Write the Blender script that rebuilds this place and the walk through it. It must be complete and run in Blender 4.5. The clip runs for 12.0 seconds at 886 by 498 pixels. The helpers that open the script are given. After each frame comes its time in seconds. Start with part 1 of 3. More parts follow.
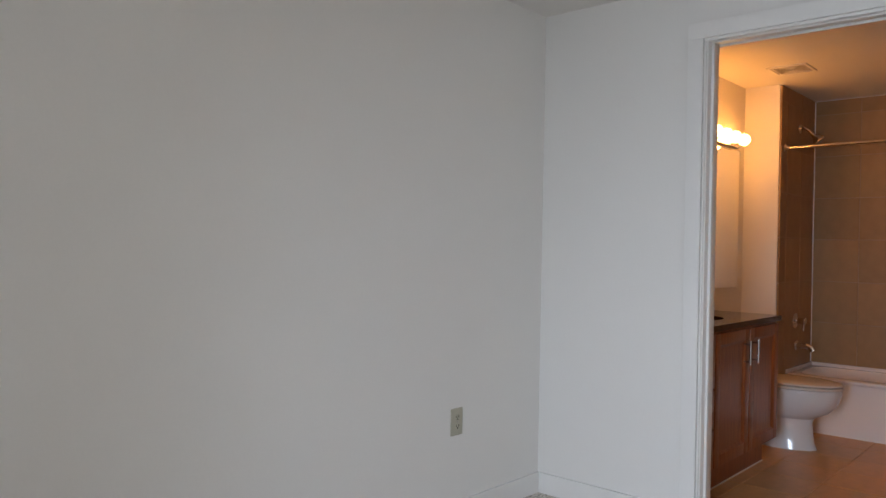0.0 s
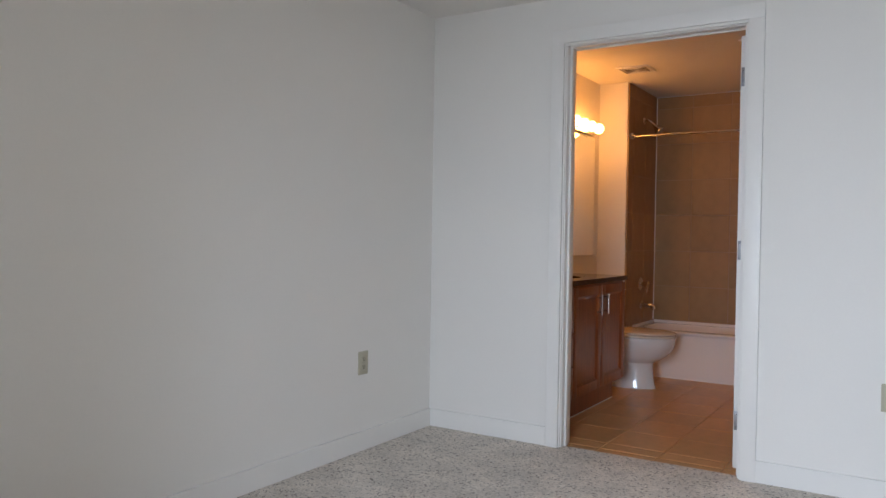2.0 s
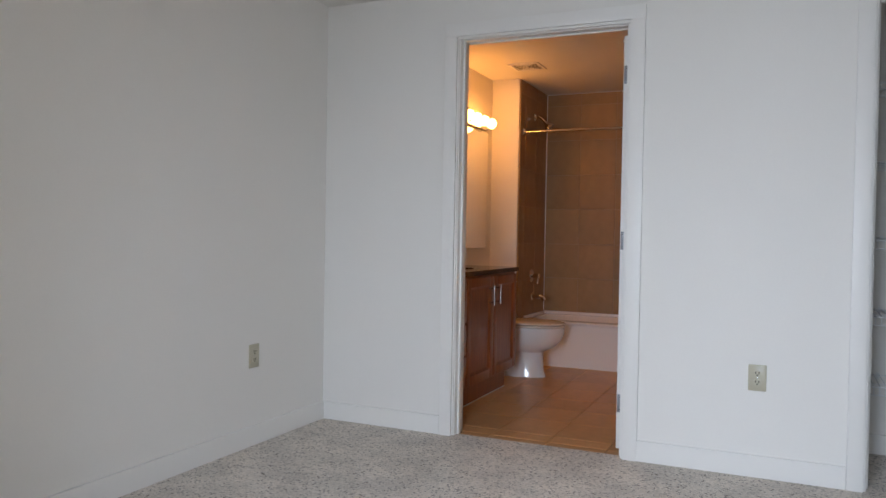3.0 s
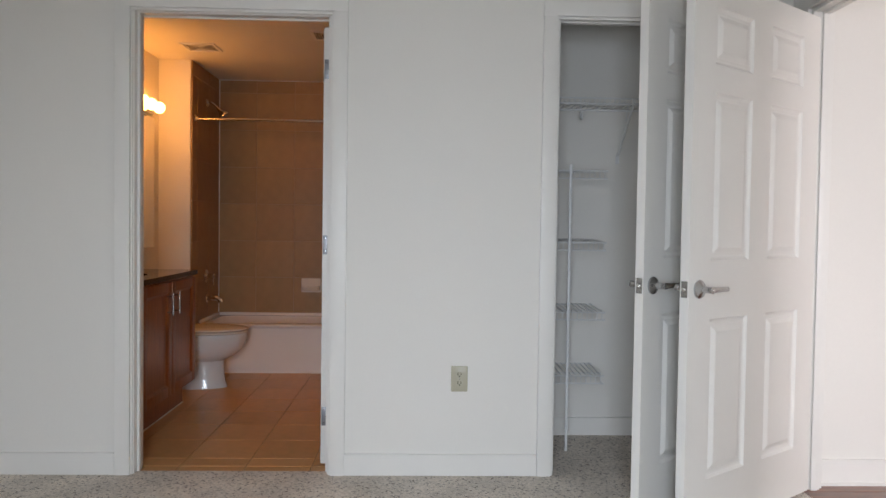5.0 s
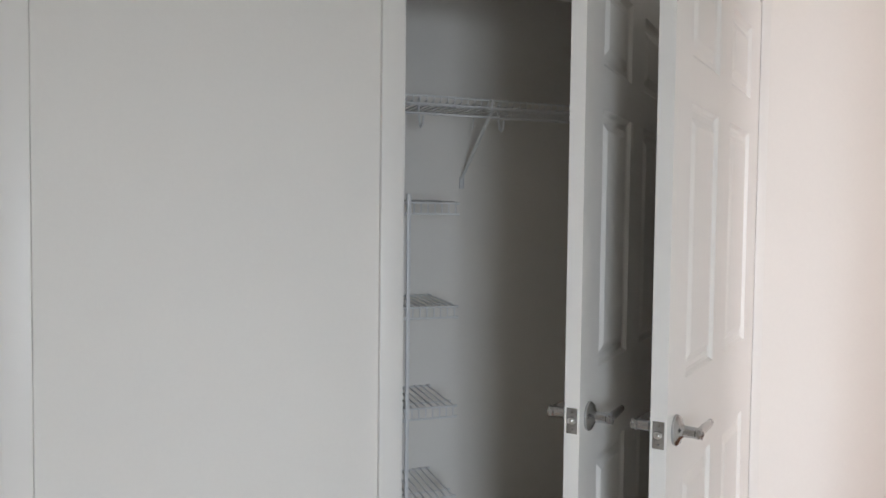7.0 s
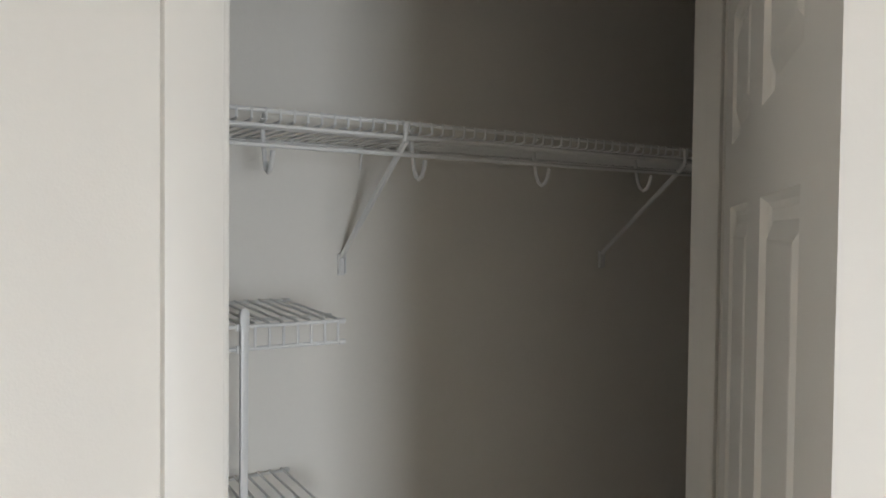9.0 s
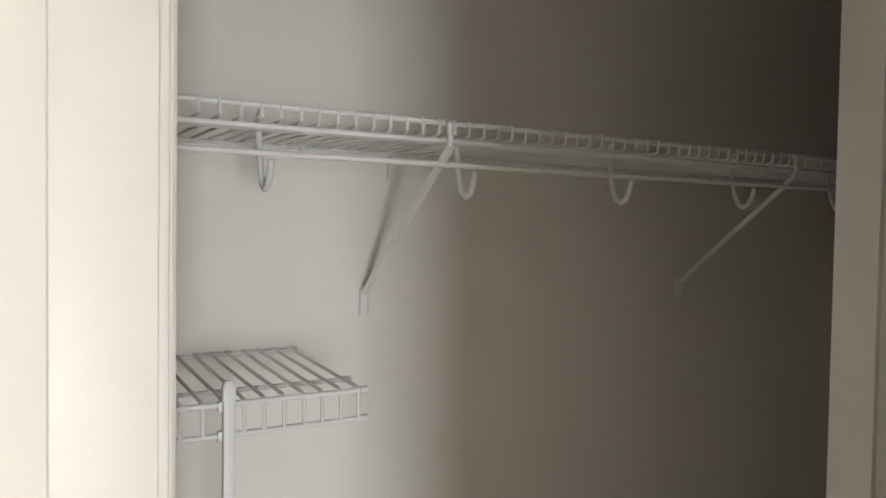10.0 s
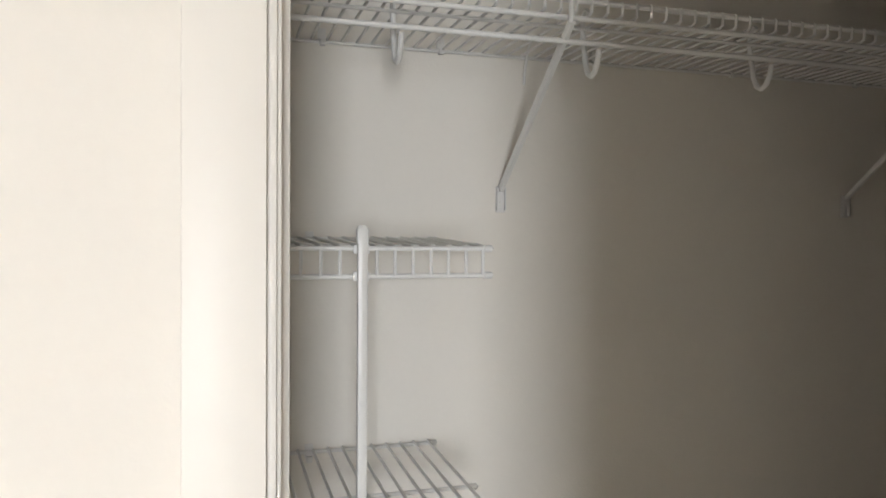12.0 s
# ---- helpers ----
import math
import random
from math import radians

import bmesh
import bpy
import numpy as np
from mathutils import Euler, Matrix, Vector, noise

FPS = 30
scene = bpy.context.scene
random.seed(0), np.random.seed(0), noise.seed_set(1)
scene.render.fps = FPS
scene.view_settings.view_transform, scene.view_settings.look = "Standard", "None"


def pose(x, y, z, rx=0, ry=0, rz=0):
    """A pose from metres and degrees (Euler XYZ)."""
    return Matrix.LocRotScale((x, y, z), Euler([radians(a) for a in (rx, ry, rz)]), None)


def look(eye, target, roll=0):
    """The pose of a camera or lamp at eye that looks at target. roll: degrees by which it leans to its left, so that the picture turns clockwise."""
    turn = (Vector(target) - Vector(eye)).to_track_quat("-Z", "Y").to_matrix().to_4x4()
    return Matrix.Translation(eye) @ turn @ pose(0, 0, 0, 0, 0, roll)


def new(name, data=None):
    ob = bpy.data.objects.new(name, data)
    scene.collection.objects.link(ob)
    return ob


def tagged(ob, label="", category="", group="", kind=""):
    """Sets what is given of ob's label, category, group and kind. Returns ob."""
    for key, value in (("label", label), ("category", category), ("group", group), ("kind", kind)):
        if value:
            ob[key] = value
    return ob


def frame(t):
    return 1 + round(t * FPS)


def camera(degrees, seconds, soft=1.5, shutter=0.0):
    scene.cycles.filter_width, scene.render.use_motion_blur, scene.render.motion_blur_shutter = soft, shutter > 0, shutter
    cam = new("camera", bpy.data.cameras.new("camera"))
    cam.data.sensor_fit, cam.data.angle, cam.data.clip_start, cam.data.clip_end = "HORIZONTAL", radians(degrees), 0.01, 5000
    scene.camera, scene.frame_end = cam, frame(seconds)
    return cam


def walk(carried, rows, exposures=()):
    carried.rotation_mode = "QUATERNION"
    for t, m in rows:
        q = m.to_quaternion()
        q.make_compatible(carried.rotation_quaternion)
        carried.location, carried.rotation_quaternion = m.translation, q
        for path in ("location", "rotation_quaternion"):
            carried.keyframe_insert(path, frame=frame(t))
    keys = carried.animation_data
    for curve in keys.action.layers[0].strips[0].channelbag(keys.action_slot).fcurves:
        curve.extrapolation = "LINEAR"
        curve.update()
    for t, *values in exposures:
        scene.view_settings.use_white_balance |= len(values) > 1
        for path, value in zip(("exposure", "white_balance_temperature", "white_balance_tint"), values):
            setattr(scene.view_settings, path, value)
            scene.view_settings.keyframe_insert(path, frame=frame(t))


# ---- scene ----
cam = camera(61.1, 12.0)
PATH = [
    (0, (2.089, -3.057, 1.183), (0.754, -1.567, 1.178), 1.1),
    (0.5, (2.173, -3.279, 1.135), (0.952, -1.696, 1.127), 1.4),
    (1, (2.279, -3.473, 1.11), (1.115, -1.846, 1.092), 1.3),
    (1.5, (2.324, -3.553, 1.088), (1.199, -1.9, 1.067), 1.0),
    (2, (2.335, -3.594, 1.076), (1.271, -1.901, 1.044), 0.9),
    (2.5, (2.362, -3.601, 1.059), (1.39, -1.853, 1.023), 0.9),
    (3, (2.352, -3.594, 1.047), (1.53, -1.771, 1.01), 1.0),
    (4.8, (2.088, -3.437, 1.122), (2.066, -1.438, 1.068), 0.9),
    (5, (2.076, -3.377, 1.13), (2.141, -1.379, 1.069), 0.8),
    (5.5, (2.063, -3.106, 1.149), (2.334, -1.125, 1.092), 1.0),
    (6, (2.055, -2.79, 1.22), (2.496, -0.84, 1.15), 0.7),
    (6.5, (2.01, -2.428, 1.287), (2.597, -0.516, 1.233), 0.8),
    (6.7, (2.019, -2.276, 1.319), (2.655, -0.381, 1.253), 0.7),
    (8.3, (2.257, -1.186, 1.5), (3.233, 0.558, 1.44), 0.8),
    (8.5, (2.315, -1.068, 1.52), (3.328, 0.656, 1.471), 0.6),
    (8.8, (2.402, -0.93, 1.588), (3.455, 0.769, 1.513), 0.7),
    (9, (2.448, -0.849, 1.588), (3.518, 0.84, 1.531), 0.6),
    (9.5, (2.523, -0.655, 1.621), (3.603, 1.028, 1.57), 0.5),
    (10, (2.599, -0.521, 1.639), (3.617, 1.2, 1.577), 0.9),
    (10.5, (2.677, -0.499, 1.646), (3.575, 1.288, 1.592), 0.6),
    (11, (2.719, -0.504, 1.621), (3.486, 1.342, 1.567), 0.6),
    (11.5, (2.709, -0.532, 1.526), (3.362, 1.358, 1.5), 0.3),
    (12, (2.649, -0.612, 1.432), (3.227, 1.302, 1.404), 0.3),
]
EXPOSURES = [(0.0, 0.0, 6150, 15), (3.0, -0.03, 6150, 15), (5.0, -0.17, 6550, 14), (6.7, -0.17, 6600, 14), (8.3, -0.08, 6900, 14), (9.0, 0.38, 7100, 14), (10.0, 0.85, 7550, 16), (10.5, 1.08, 7800, 17), (12.0, 0.85, 7500, 16)]
walk(cam, [(t, look(eye, target, roll)) for t, eye, target, roll in PATH], EXPOSURES)
BED_W, HALL_W, BULB_E = 56.0, 86.0, 24.0

# ---- world and lights ----
world = bpy.data.worlds.new("sky")
scene.world = world
world.use_nodes = True
wn = world.node_tree.nodes
sky = wn.new("ShaderNodeTexSky")
sky.sky_type, sky.sun_disc = "NISHITA", False
sky.sun_elevation, sky.sun_rotation = radians(40), radians(70)
world.node_tree.links.new(sky.outputs[0], wn["Background"].inputs[0])
wn["Background"].inputs[1].default_value = 0.12


def area_lamp(name, m, sx, sy, watts, colour):
    data = bpy.data.lights.new(name, "AREA")
    data.shape, data.size, data.size_y, data.energy, data.color = "RECTANGLE", sx, sy, watts, colour
    ob = new(name, data)
    ob.matrix_world = m
    return ob


sun_data = bpy.data.lights.new("sun", "SUN")
sun_data.energy, sun_data.angle, sun_data.color = 0.8, radians(12), (1.0, 0.95, 0.88)
sun = new("sun", sun_data)
sun.matrix_world = look((20, -4, 14), (0, 0, 0))
bed_daylight = area_lamp("window_daylight", pose(1.9, -4.40, 1.15, 57, 0, -10), 0.75, 1.5, BED_W, (0.74, 0.87, 1.0))
bed_daylight.data.spread = radians(125)
# added lamp that brightens the hallway; its true source is unknown
area_lamp("hall_fill_lamp", pose(5.3, -4.45, 1.3, 68, 0, 0), 1.9, 1.5, HALL_W, (0.92, 0.93, 0.98))

# ---- materials ----


def material(name, colour, rough=0.5, metal=0.0, grain=0.0, scale=40.0, bump=0.0, bump_scale=200.0, stain=0.0, stain_scale=1.5,
             per_piece=0.0, coat=0.0, emit=None, emit_strength=0.0, spec=0.5):
    m = bpy.data.materials.new(name)
    m.use_nodes = True
    n, l = m.node_tree.nodes, m.node_tree.links
    b = n["Principled BSDF"]
    b.inputs["Roughness"].default_value, b.inputs["Metallic"].default_value = rough, metal
    b.inputs["Specular IOR Level"].default_value = spec
    b.inputs["Coat Weight"].default_value = coat
    b.inputs["Coat Roughness"].default_value = 0.12
    co = n.new("ShaderNodeTexCoord")
    value = None

    def add(sock, gain):
        nonlocal value
        mm = n.new("ShaderNodeMath")
        mm.operation, mm.inputs[1].default_value, mm.inputs[2].default_value = "MULTIPLY_ADD", gain, -gain / 2
        l.new(sock, mm.inputs[0])
        if value is None:
            value = mm.outputs[0]
        else:
            a = n.new("ShaderNodeMath")
            a.operation = "ADD"
            l.new(value, a.inputs[0]), l.new(mm.outputs[0], a.inputs[1])
            value = a.outputs[0]

    for gain, sc, detail in ((grain, scale, 3), (stain, stain_scale, 5)):
        if gain:
            t = n.new("ShaderNodeTexNoise")
            t.inputs["Scale"].default_value, t.inputs["Detail"].default_value = sc, detail
            l.new(co.outputs["Object"], t.inputs["Vector"])
            add(t.outputs["Fac"], gain)
    if per_piece:
        o = n.new("ShaderNodeObjectInfo")
        add(o.outputs["Random"], per_piece)
    if value is None:
        b.inputs["Base Color"].default_value = (*colour, 1)
    else:
        one = n.new("ShaderNodeMath")
        one.operation, one.inputs[1].default_value = "ADD", 1.0
        l.new(value, one.inputs[0])
        hsv = n.new("ShaderNodeHueSaturation")
        hsv.inputs["Color"].default_value = (*colour, 1)
        l.new(one.outputs[0], hsv.inputs["Value"])
        l.new(hsv.outputs[0], b.inputs["Base Color"])
    if bump:
        t = n.new("ShaderNodeTexNoise")
        t.inputs["Scale"].default_value, t.inputs["Detail"].default_value = bump_scale, 2
        l.new(co.outputs["Object"], t.inputs["Vector"])
        bu = n.new("ShaderNodeBump")
        bu.inputs["Strength"].default_value, bu.inputs["Distance"].default_value = bump, 0.002
        l.new(t.outputs["Fac"], bu.inputs["Height"])
        l.new(bu.outputs[0], b.inputs["Normal"])
    if emit:
        b.inputs["Emission Color"].default_value, b.inputs["Emission Strength"].default_value = (*emit, 1), emit_strength
    return m


def carpet_material():
    """Cut-pile carpet: beige yarn with scattered brown and grey flecks."""
    m = bpy.data.materials.new("carpet_pile")
    m.use_nodes = True
    n, l = m.node_tree.nodes, m.node_tree.links
    b = n["Principled BSDF"]
    b.inputs["Roughness"].default_value, b.inputs["Specular IOR Level"].default_value = 0.95, 0.1
    b.inputs["Sheen Weight"].default_value = 0.25
    co = n.new("ShaderNodeTexCoord")
    cells = n.new("ShaderNodeTexVoronoi")
    cells.inputs["Scale"].default_value = 125
    l.new(co.outputs["Object"], cells.inputs["Vector"])
    sep = n.new("ShaderNodeSeparateColor")
    l.new(cells.outputs["Color"], sep.inputs[0])
    ramp = n.new("ShaderNodeValToRGB")
    e = ramp.color_ramp.elements
    e[0].position, e[0].color = 0.0, (0.16, 0.12, 0.09, 1)
    e[1].position, e[1].color = 1.0, (0.78, 0.70, 0.61, 1)
    for p, c in ((0.07, (0.32, 0.26, 0.21, 1)), (0.16, (0.58, 0.51, 0.43, 1)), (0.55, (0.69, 0.60, 0.50, 1))):
        s = e.new(p)
        s.color = c
    l.new(sep.outputs[0], ramp.inputs[0])
    big = n.new("ShaderNodeTexNoise")
    big.inputs["Scale"].default_value = 5
    l.new(co.outputs["Object"], big.inputs["Vector"])
    mr = n.new("ShaderNodeMapRange")
    mr.inputs[1].default_value, mr.inputs[2].default_value, mr.inputs[3].default_value, mr.inputs[4].default_value = 0.3, 0.7, 0.86, 1.12
    l.new(big.outputs["Fac"], mr.inputs[0])
    hsv = n.new("ShaderNodeHueSaturation")
    l.new(ramp.outputs[0], hsv.inputs["Color"]), l.new(mr.outputs[0], hsv.inputs["Value"])
    l.new(hsv.outputs[0], b.inputs["Base Color"])
    bu = n.new("ShaderNodeBump")
    bu.inputs["Strength"].default_value, bu.inputs["Distance"].default_value = 0.9, 0.006
    tuft = n.new("ShaderNodeTexNoise")
    tuft.inputs["Scale"].default_value, tuft.inputs["Detail"].default_value = 170, 3
    l.new(co.outputs["Object"], tuft.inputs["Vector"])
    l.new(tuft.outputs["Fac"], bu.inputs["Height"])
    l.new(bu.outputs[0], b.inputs["Normal"])
    return m


def wood_material(name, dark, light, stretch, rough=0.35, coat=0.3, per_piece=0.25):
    m = bpy.data.materials.new(name)
    m.use_nodes = True
    n, l = m.node_tree.nodes, m.node_tree.links
    b = n["Principled BSDF"]
    b.inputs["Roughness"].default_value, b.inputs["Coat Weight"].default_value, b.inputs["Coat Roughness"].default_value = rough, coat, 0.2
    co = n.new("ShaderNodeTexCoord")
    mp = n.new("ShaderNodeMapping")
    mp.inputs["Scale"].default_value = stretch
    l.new(co.outputs["Object"], mp.inputs[0])
    t = n.new("ShaderNodeTexNoise")
    t.inputs["Scale"].default_value, t.inputs["Detail"].default_value, t.inputs["Distortion"].default_value = 6, 6, 0.6
    l.new(mp.outputs[0], t.inputs["Vector"])
    r = n.new("ShaderNodeValToRGB")
    r.color_ramp.elements[0].position, r.color_ramp.elements[0].color = 0.3, (*dark, 1)
    r.color_ramp.elements[1].position, r.color_ramp.elements[1].color = 0.72, (*light, 1)
    l.new(t.outputs["Fac"], r.inputs[0])
    o = n.new("ShaderNodeObjectInfo")
    mr = n.new("ShaderNodeMapRange")
    mr.inputs[3].default_value, mr.inputs[4].default_value = 1 - per_piece / 2, 1 + per_piece / 2
    l.new(o.outputs["Random"], mr.inputs[0])
    h = n.new("ShaderNodeHueSaturation")
    l.new(r.outputs[0], h.inputs["Color"]), l.new(mr.outputs[0], h.inputs["Value"])
    l.new(h.outputs[0], b.inputs["Base Color"])
    bu = n.new("ShaderNodeBump")
    bu.inputs["Strength"].default_value, bu.inputs["Distance"].default_value = 0.15, 0.001
    l.new(t.outputs["Fac"], bu.inputs["Height"]), l.new(bu.outputs[0], b.inputs["Normal"])
    return m


def speckle_material(name, colours, scale, rough):
    """Polished granite: cells of several mineral colours."""
    m = bpy.data.materials.new(name)
    m.use_nodes = True
    n, l = m.node_tree.nodes, m.node_tree.links
    b = n["Principled BSDF"]
    b.inputs["Roughness"].default_value = rough
    co = n.new("ShaderNodeTexCoord")
    v = n.new("ShaderNodeTexVoronoi")
    v.inputs["Scale"].default_value = scale
    l.new(co.outputs["Object"], v.inputs["Vector"])
    s = n.new("ShaderNodeSeparateColor")
    l.new(v.outputs["Color"], s.inputs[0])
    r = n.new("ShaderNodeValToRGB")
    r.color_ramp.interpolation = "CONSTANT"
    e = r.color_ramp.elements
    e[0].position, e[0].color = 0, (*colours[0], 1)
    e[1].position, e[1].color = 1 / len(colours), (*colours[1], 1)
    for i, c in enumerate(colours[2:], 2):
        e.new(i / len(colours)).color = (*c, 1)
    l.new(s.outputs[0], r.inputs[0]), l.new(r.outputs[0], b.inputs["Base Color"])
    return m


PAINT = material("wall_paint", (0.84, 0.806, 0.75), 0.62, grain=0.03, scale=90, bump=0.12, bump_scale=260, stain=0.04, stain_scale=0.8, spec=0.35)
CEIL = material("ceiling_paint", (0.79, 0.755, 0.705), 0.9, grain=0.04, scale=60, bump=0.35, bump_scale=120, stain=0.03)
TRIM = material("trim_enamel", (0.85, 0.82, 0.77), 0.42, grain=0.02, scale=30, bump=0.05, bump_scale=90, stain=0.03)
DOOR = material("door_enamel", (0.85, 0.82, 0.77), 0.3, grain=0.02, scale=40, bump=0.10, bump_scale=150, stain=0.03)
CARPET = carpet_material()
TILE = material("wall_tile_ceramic", (0.36, 0.212, 0.088), 0.42, grain=0.3, scale=14, bump=0.1, bump_scale=60, stain=0.35, stain_scale=4, per_piece=0.16)
FTILE = material("floor_tile_ceramic", (0.60, 0.34, 0.145), 0.34, grain=0.3, scale=16, bump=0.12, bump_scale=70, stain=0.3, stain_scale=4, per_piece=0.14)
GROUT = material("grout", (0.42, 0.30, 0.19), 0.9, grain=0.15, scale=80, bump=0.3)
CHERRY = wood_material("cherry_cabinet", (0.17, 0.045, 0.012), (0.32, 0.10, 0.028), (9, 9, 0.9), per_piece=0.12)
PLANK = wood_material("hall_plank", (0.13, 0.045, 0.02), (0.26, 0.10, 0.045), (1.0, 10, 10))
GRANITE = speckle_material("granite", [(0.02, 0.016, 0.014), (0.05, 0.03, 0.022), (0.012, 0.012, 0.012), (0.12, 0.075, 0.05), (0.03, 0.02, 0.018)], 330, 0.1)
PORCELAIN = material("porcelain", (0.78, 0.76, 0.74), 0.08, stain=0.02, coat=0.6)
TUBMAT = material("tub_enamel", (0.86, 0.80, 0.76), 0.14, stain=0.03, coat=0.4)
SEATMAT = material("seat_plastic", (0.76, 0.68, 0.58), 0.12, stain=0.03, coat=0.4)
CHROME = material("chrome", (0.78, 0.77, 0.76), 0.12, 1.0, stain=0.06, stain_scale=9)
SATIN = material("satin_nickel", (0.50, 0.50, 0.505), 0.2, 1.0, grain=0.08, scale=120)
HINGE = material("hinge_steel", (0.30, 0.30, 0.31), 0.4, 1.0, grain=0.1, scale=120)
DARKMETAL = material("dark_bronze", (0.06, 0.05, 0.045), 0.42, 0.9, grain=0.15, scale=100)
WIRE = material("wire_vinyl", (0.78, 0.775, 0.76), 0.33, stain=0.04, stain_scale=12)
IVORY = material("ivory_plate", (0.50, 0.46, 0.34), 0.35, stain=0.04)
SLOT = material("slot_dark", (0.03, 0.027, 0.025), 0.6)
MIRROR = material("mirror_silver", (0.90, 0.91, 0.90), 0.015, 1.0)
BULB = material("lamp_globe", (0.9, 0.88, 0.82), 0.25, emit=(1.0, 0.40, 0.075), emit_strength=BULB_E)
RUBBER = material("rubber_tip", (0.05, 0.048, 0.045), 0.8)
FRAMEMAT = material("window_vinyl", (0.8, 0.8, 0.79), 0.4, stain=0.03)
GLASS = bpy.data.materials.new("window_glass")
GLASS.use_nodes = True
GLASS.node_tree.nodes["Principled BSDF"].inputs["Transmission Weight"].default_value = 1.0
GLASS.node_tree.nodes["Principled BSDF"].inputs["Roughness"].default_value = 0.0

# ---- mesh helpers ----


def box(bm, x0, x1, y0, y1, z0, z1, bevel=0.0):
    r = bmesh.ops.create_cube(bm, size=1)
    bmesh.ops.transform(bm, verts=r["verts"], matrix=Matrix.LocRotScale(((x0 + x1) / 2, (y0 + y1) / 2, (z0 + z1) / 2), None, (x1 - x0, y1 - y0, z1 - z0)))
    if bevel:
        es = list({e for v in r["verts"] for e in v.link_edges})
        bmesh.ops.bevel(bm, geom=es, offset=bevel, segments=2, profile=0.6, affect="EDGES")
    return bm


def boxes(*specs, bevel=0.0):
    bm = bmesh.new()
    for s in specs:
        box(bm, *s, bevel=bevel)
    return bm


def loft(rings, caps=(True, True), closed=True):
    """A mesh through rings of points, each with as many points."""
    bm = bmesh.new()
    rows = [[bm.verts.new(p) for p in ring] for ring in rings]
    n = len(rows[0])
    for a, b in zip(rows, rows[1:]):
        for i in range(n if closed else n - 1):
            j = (i + 1) % n
            bm.faces.new((a[i], a[j], b[j], b[i]))
    if caps[0]:
        bm.faces.new(rows[0][::-1])
    if caps[1]:
        bm.faces.new(rows[-1])
    bmesh.ops.recalc_face_normals(bm, faces=bm.faces)
    return bm


def tube(points, r, seg=8):
    """A round bar along a line of points."""
    pts = [Vector(p) for p in points]
    rings, side = [], None
    for i, p in enumerate(pts):
        d = (pts[min(i + 1, len(pts) - 1)] - pts[max(i - 1, 0)]).normalized()
        if side is None:
            side = d.orthogonal().normalized()
        side = (side - d * side.dot(d)).normalized()
        up = d.cross(side)
        rings.append([p + (side * math.cos(a) + up * math.sin(a)) * r for a in (2 * math.pi * k / seg for k in range(seg))])
    return loft(rings)


def turned(axis_from, axis_to, profile, seg=24):
    """A turned body: profile of (distance along the axis, radius)."""
    a, b = Vector(axis_from), Vector(axis_to)
    d = (b - a).normalized()
    s = d.orthogonal().normalized()
    u = d.cross(s)
    return loft([[a + d * t + (s * math.cos(w) + u * math.sin(w)) * r for w in (2 * math.pi * k / seg for k in range(seg))] for t, r in profile])


def rounded(x0, x1, y0, y1, z, r, n=6):
    """A ring with rounded corners at height z."""
    out = []
    for cx, cy, a0 in ((x1 - r, y1 - r, 0), (x0 + r, y1 - r, 90), (x0 + r, y0 + r, 180), (x1 - r, y0 + r, 270)):
        for k in range(n + 1):
            a = radians(a0 + 90 * k / n)
            out.append((cx + r * math.cos(a), cy + r * math.sin(a), z))
    return out


def merge(*bms):
    """Several bmeshes joined into one."""
    out = bmesh.new()
    for b in bms:
        me = bpy.data.meshes.new("tmp")
        b.to_mesh(me)
        b.free()
        out.from_mesh(me)
        bpy.data.meshes.remove(me)
    return out


def mesh_of(name, bm, mat, smooth=False):
    me = bpy.data.meshes.new(name)
    if smooth:
        for f in bm.faces:
            f.smooth = True
        for e in bm.edges:
            if len(e.link_faces) == 2 and e.calc_face_angle(0) > radians(38):
                e.smooth = False
    bm.to_mesh(me)
    bm.free()
    me.materials.append(mat)
    return me


def part(name, bm, mat, parent, label="", smooth=True):
    ob = new(name, mesh_of(name, bm, mat, smooth))
    ob.parent = parent
    return tagged(ob, label) if label else ob


def thing(name, m, label, category, group=""):
    ob = new(name)
    ob.matrix_world = m
    return tagged(ob, label, category, group)


def solid(name, bm, mat, label, category="", kind="structure", smooth=False):
    return tagged(new(name, mesh_of(name, bm, mat, smooth)), label, category, kind=kind)


# ---- the shell ----
HB, HR = 2.316, 2.31      # ceilings of bedroom and bathroom
TOP = 2.46
OX0, OX1 = 0.797, 1.689   # bathroom doorway
CX0, CX1 = 2.683, 3.637   # closet doorway
DH = 2.088
EX0, EX1 = 3.757, 3.842   # east wall, with the entry doorway
EY0, EY1 = -1.12, -0.166

solid("wall_north", boxes((-0.12, OX0, 0, 0.115, 0, TOP), (OX0, OX1, 0, 0.115, DH, TOP), (OX1, CX0, 0, 0.115, 0, TOP), (CX0, CX1, 0, 0.115, DH, TOP),
      (CX1, EX0, 0, 0.115, 0, TOP)), PAINT, "off-white painted wall with two door openings", "wall")
solid("wall_west", boxes((-0.12, 0, -4.6, 0, 0, TOP)), PAINT, "off-white painted plain bedroom wall", "wall")
# added block, out of view, keeps window light off the west wall's south part
solid("wall_southwest", boxes((0, 0.95, -4.6, -3.0, 0, TOP)), PAINT, "added unseen off-white wall block that shades the west wall", "wall")
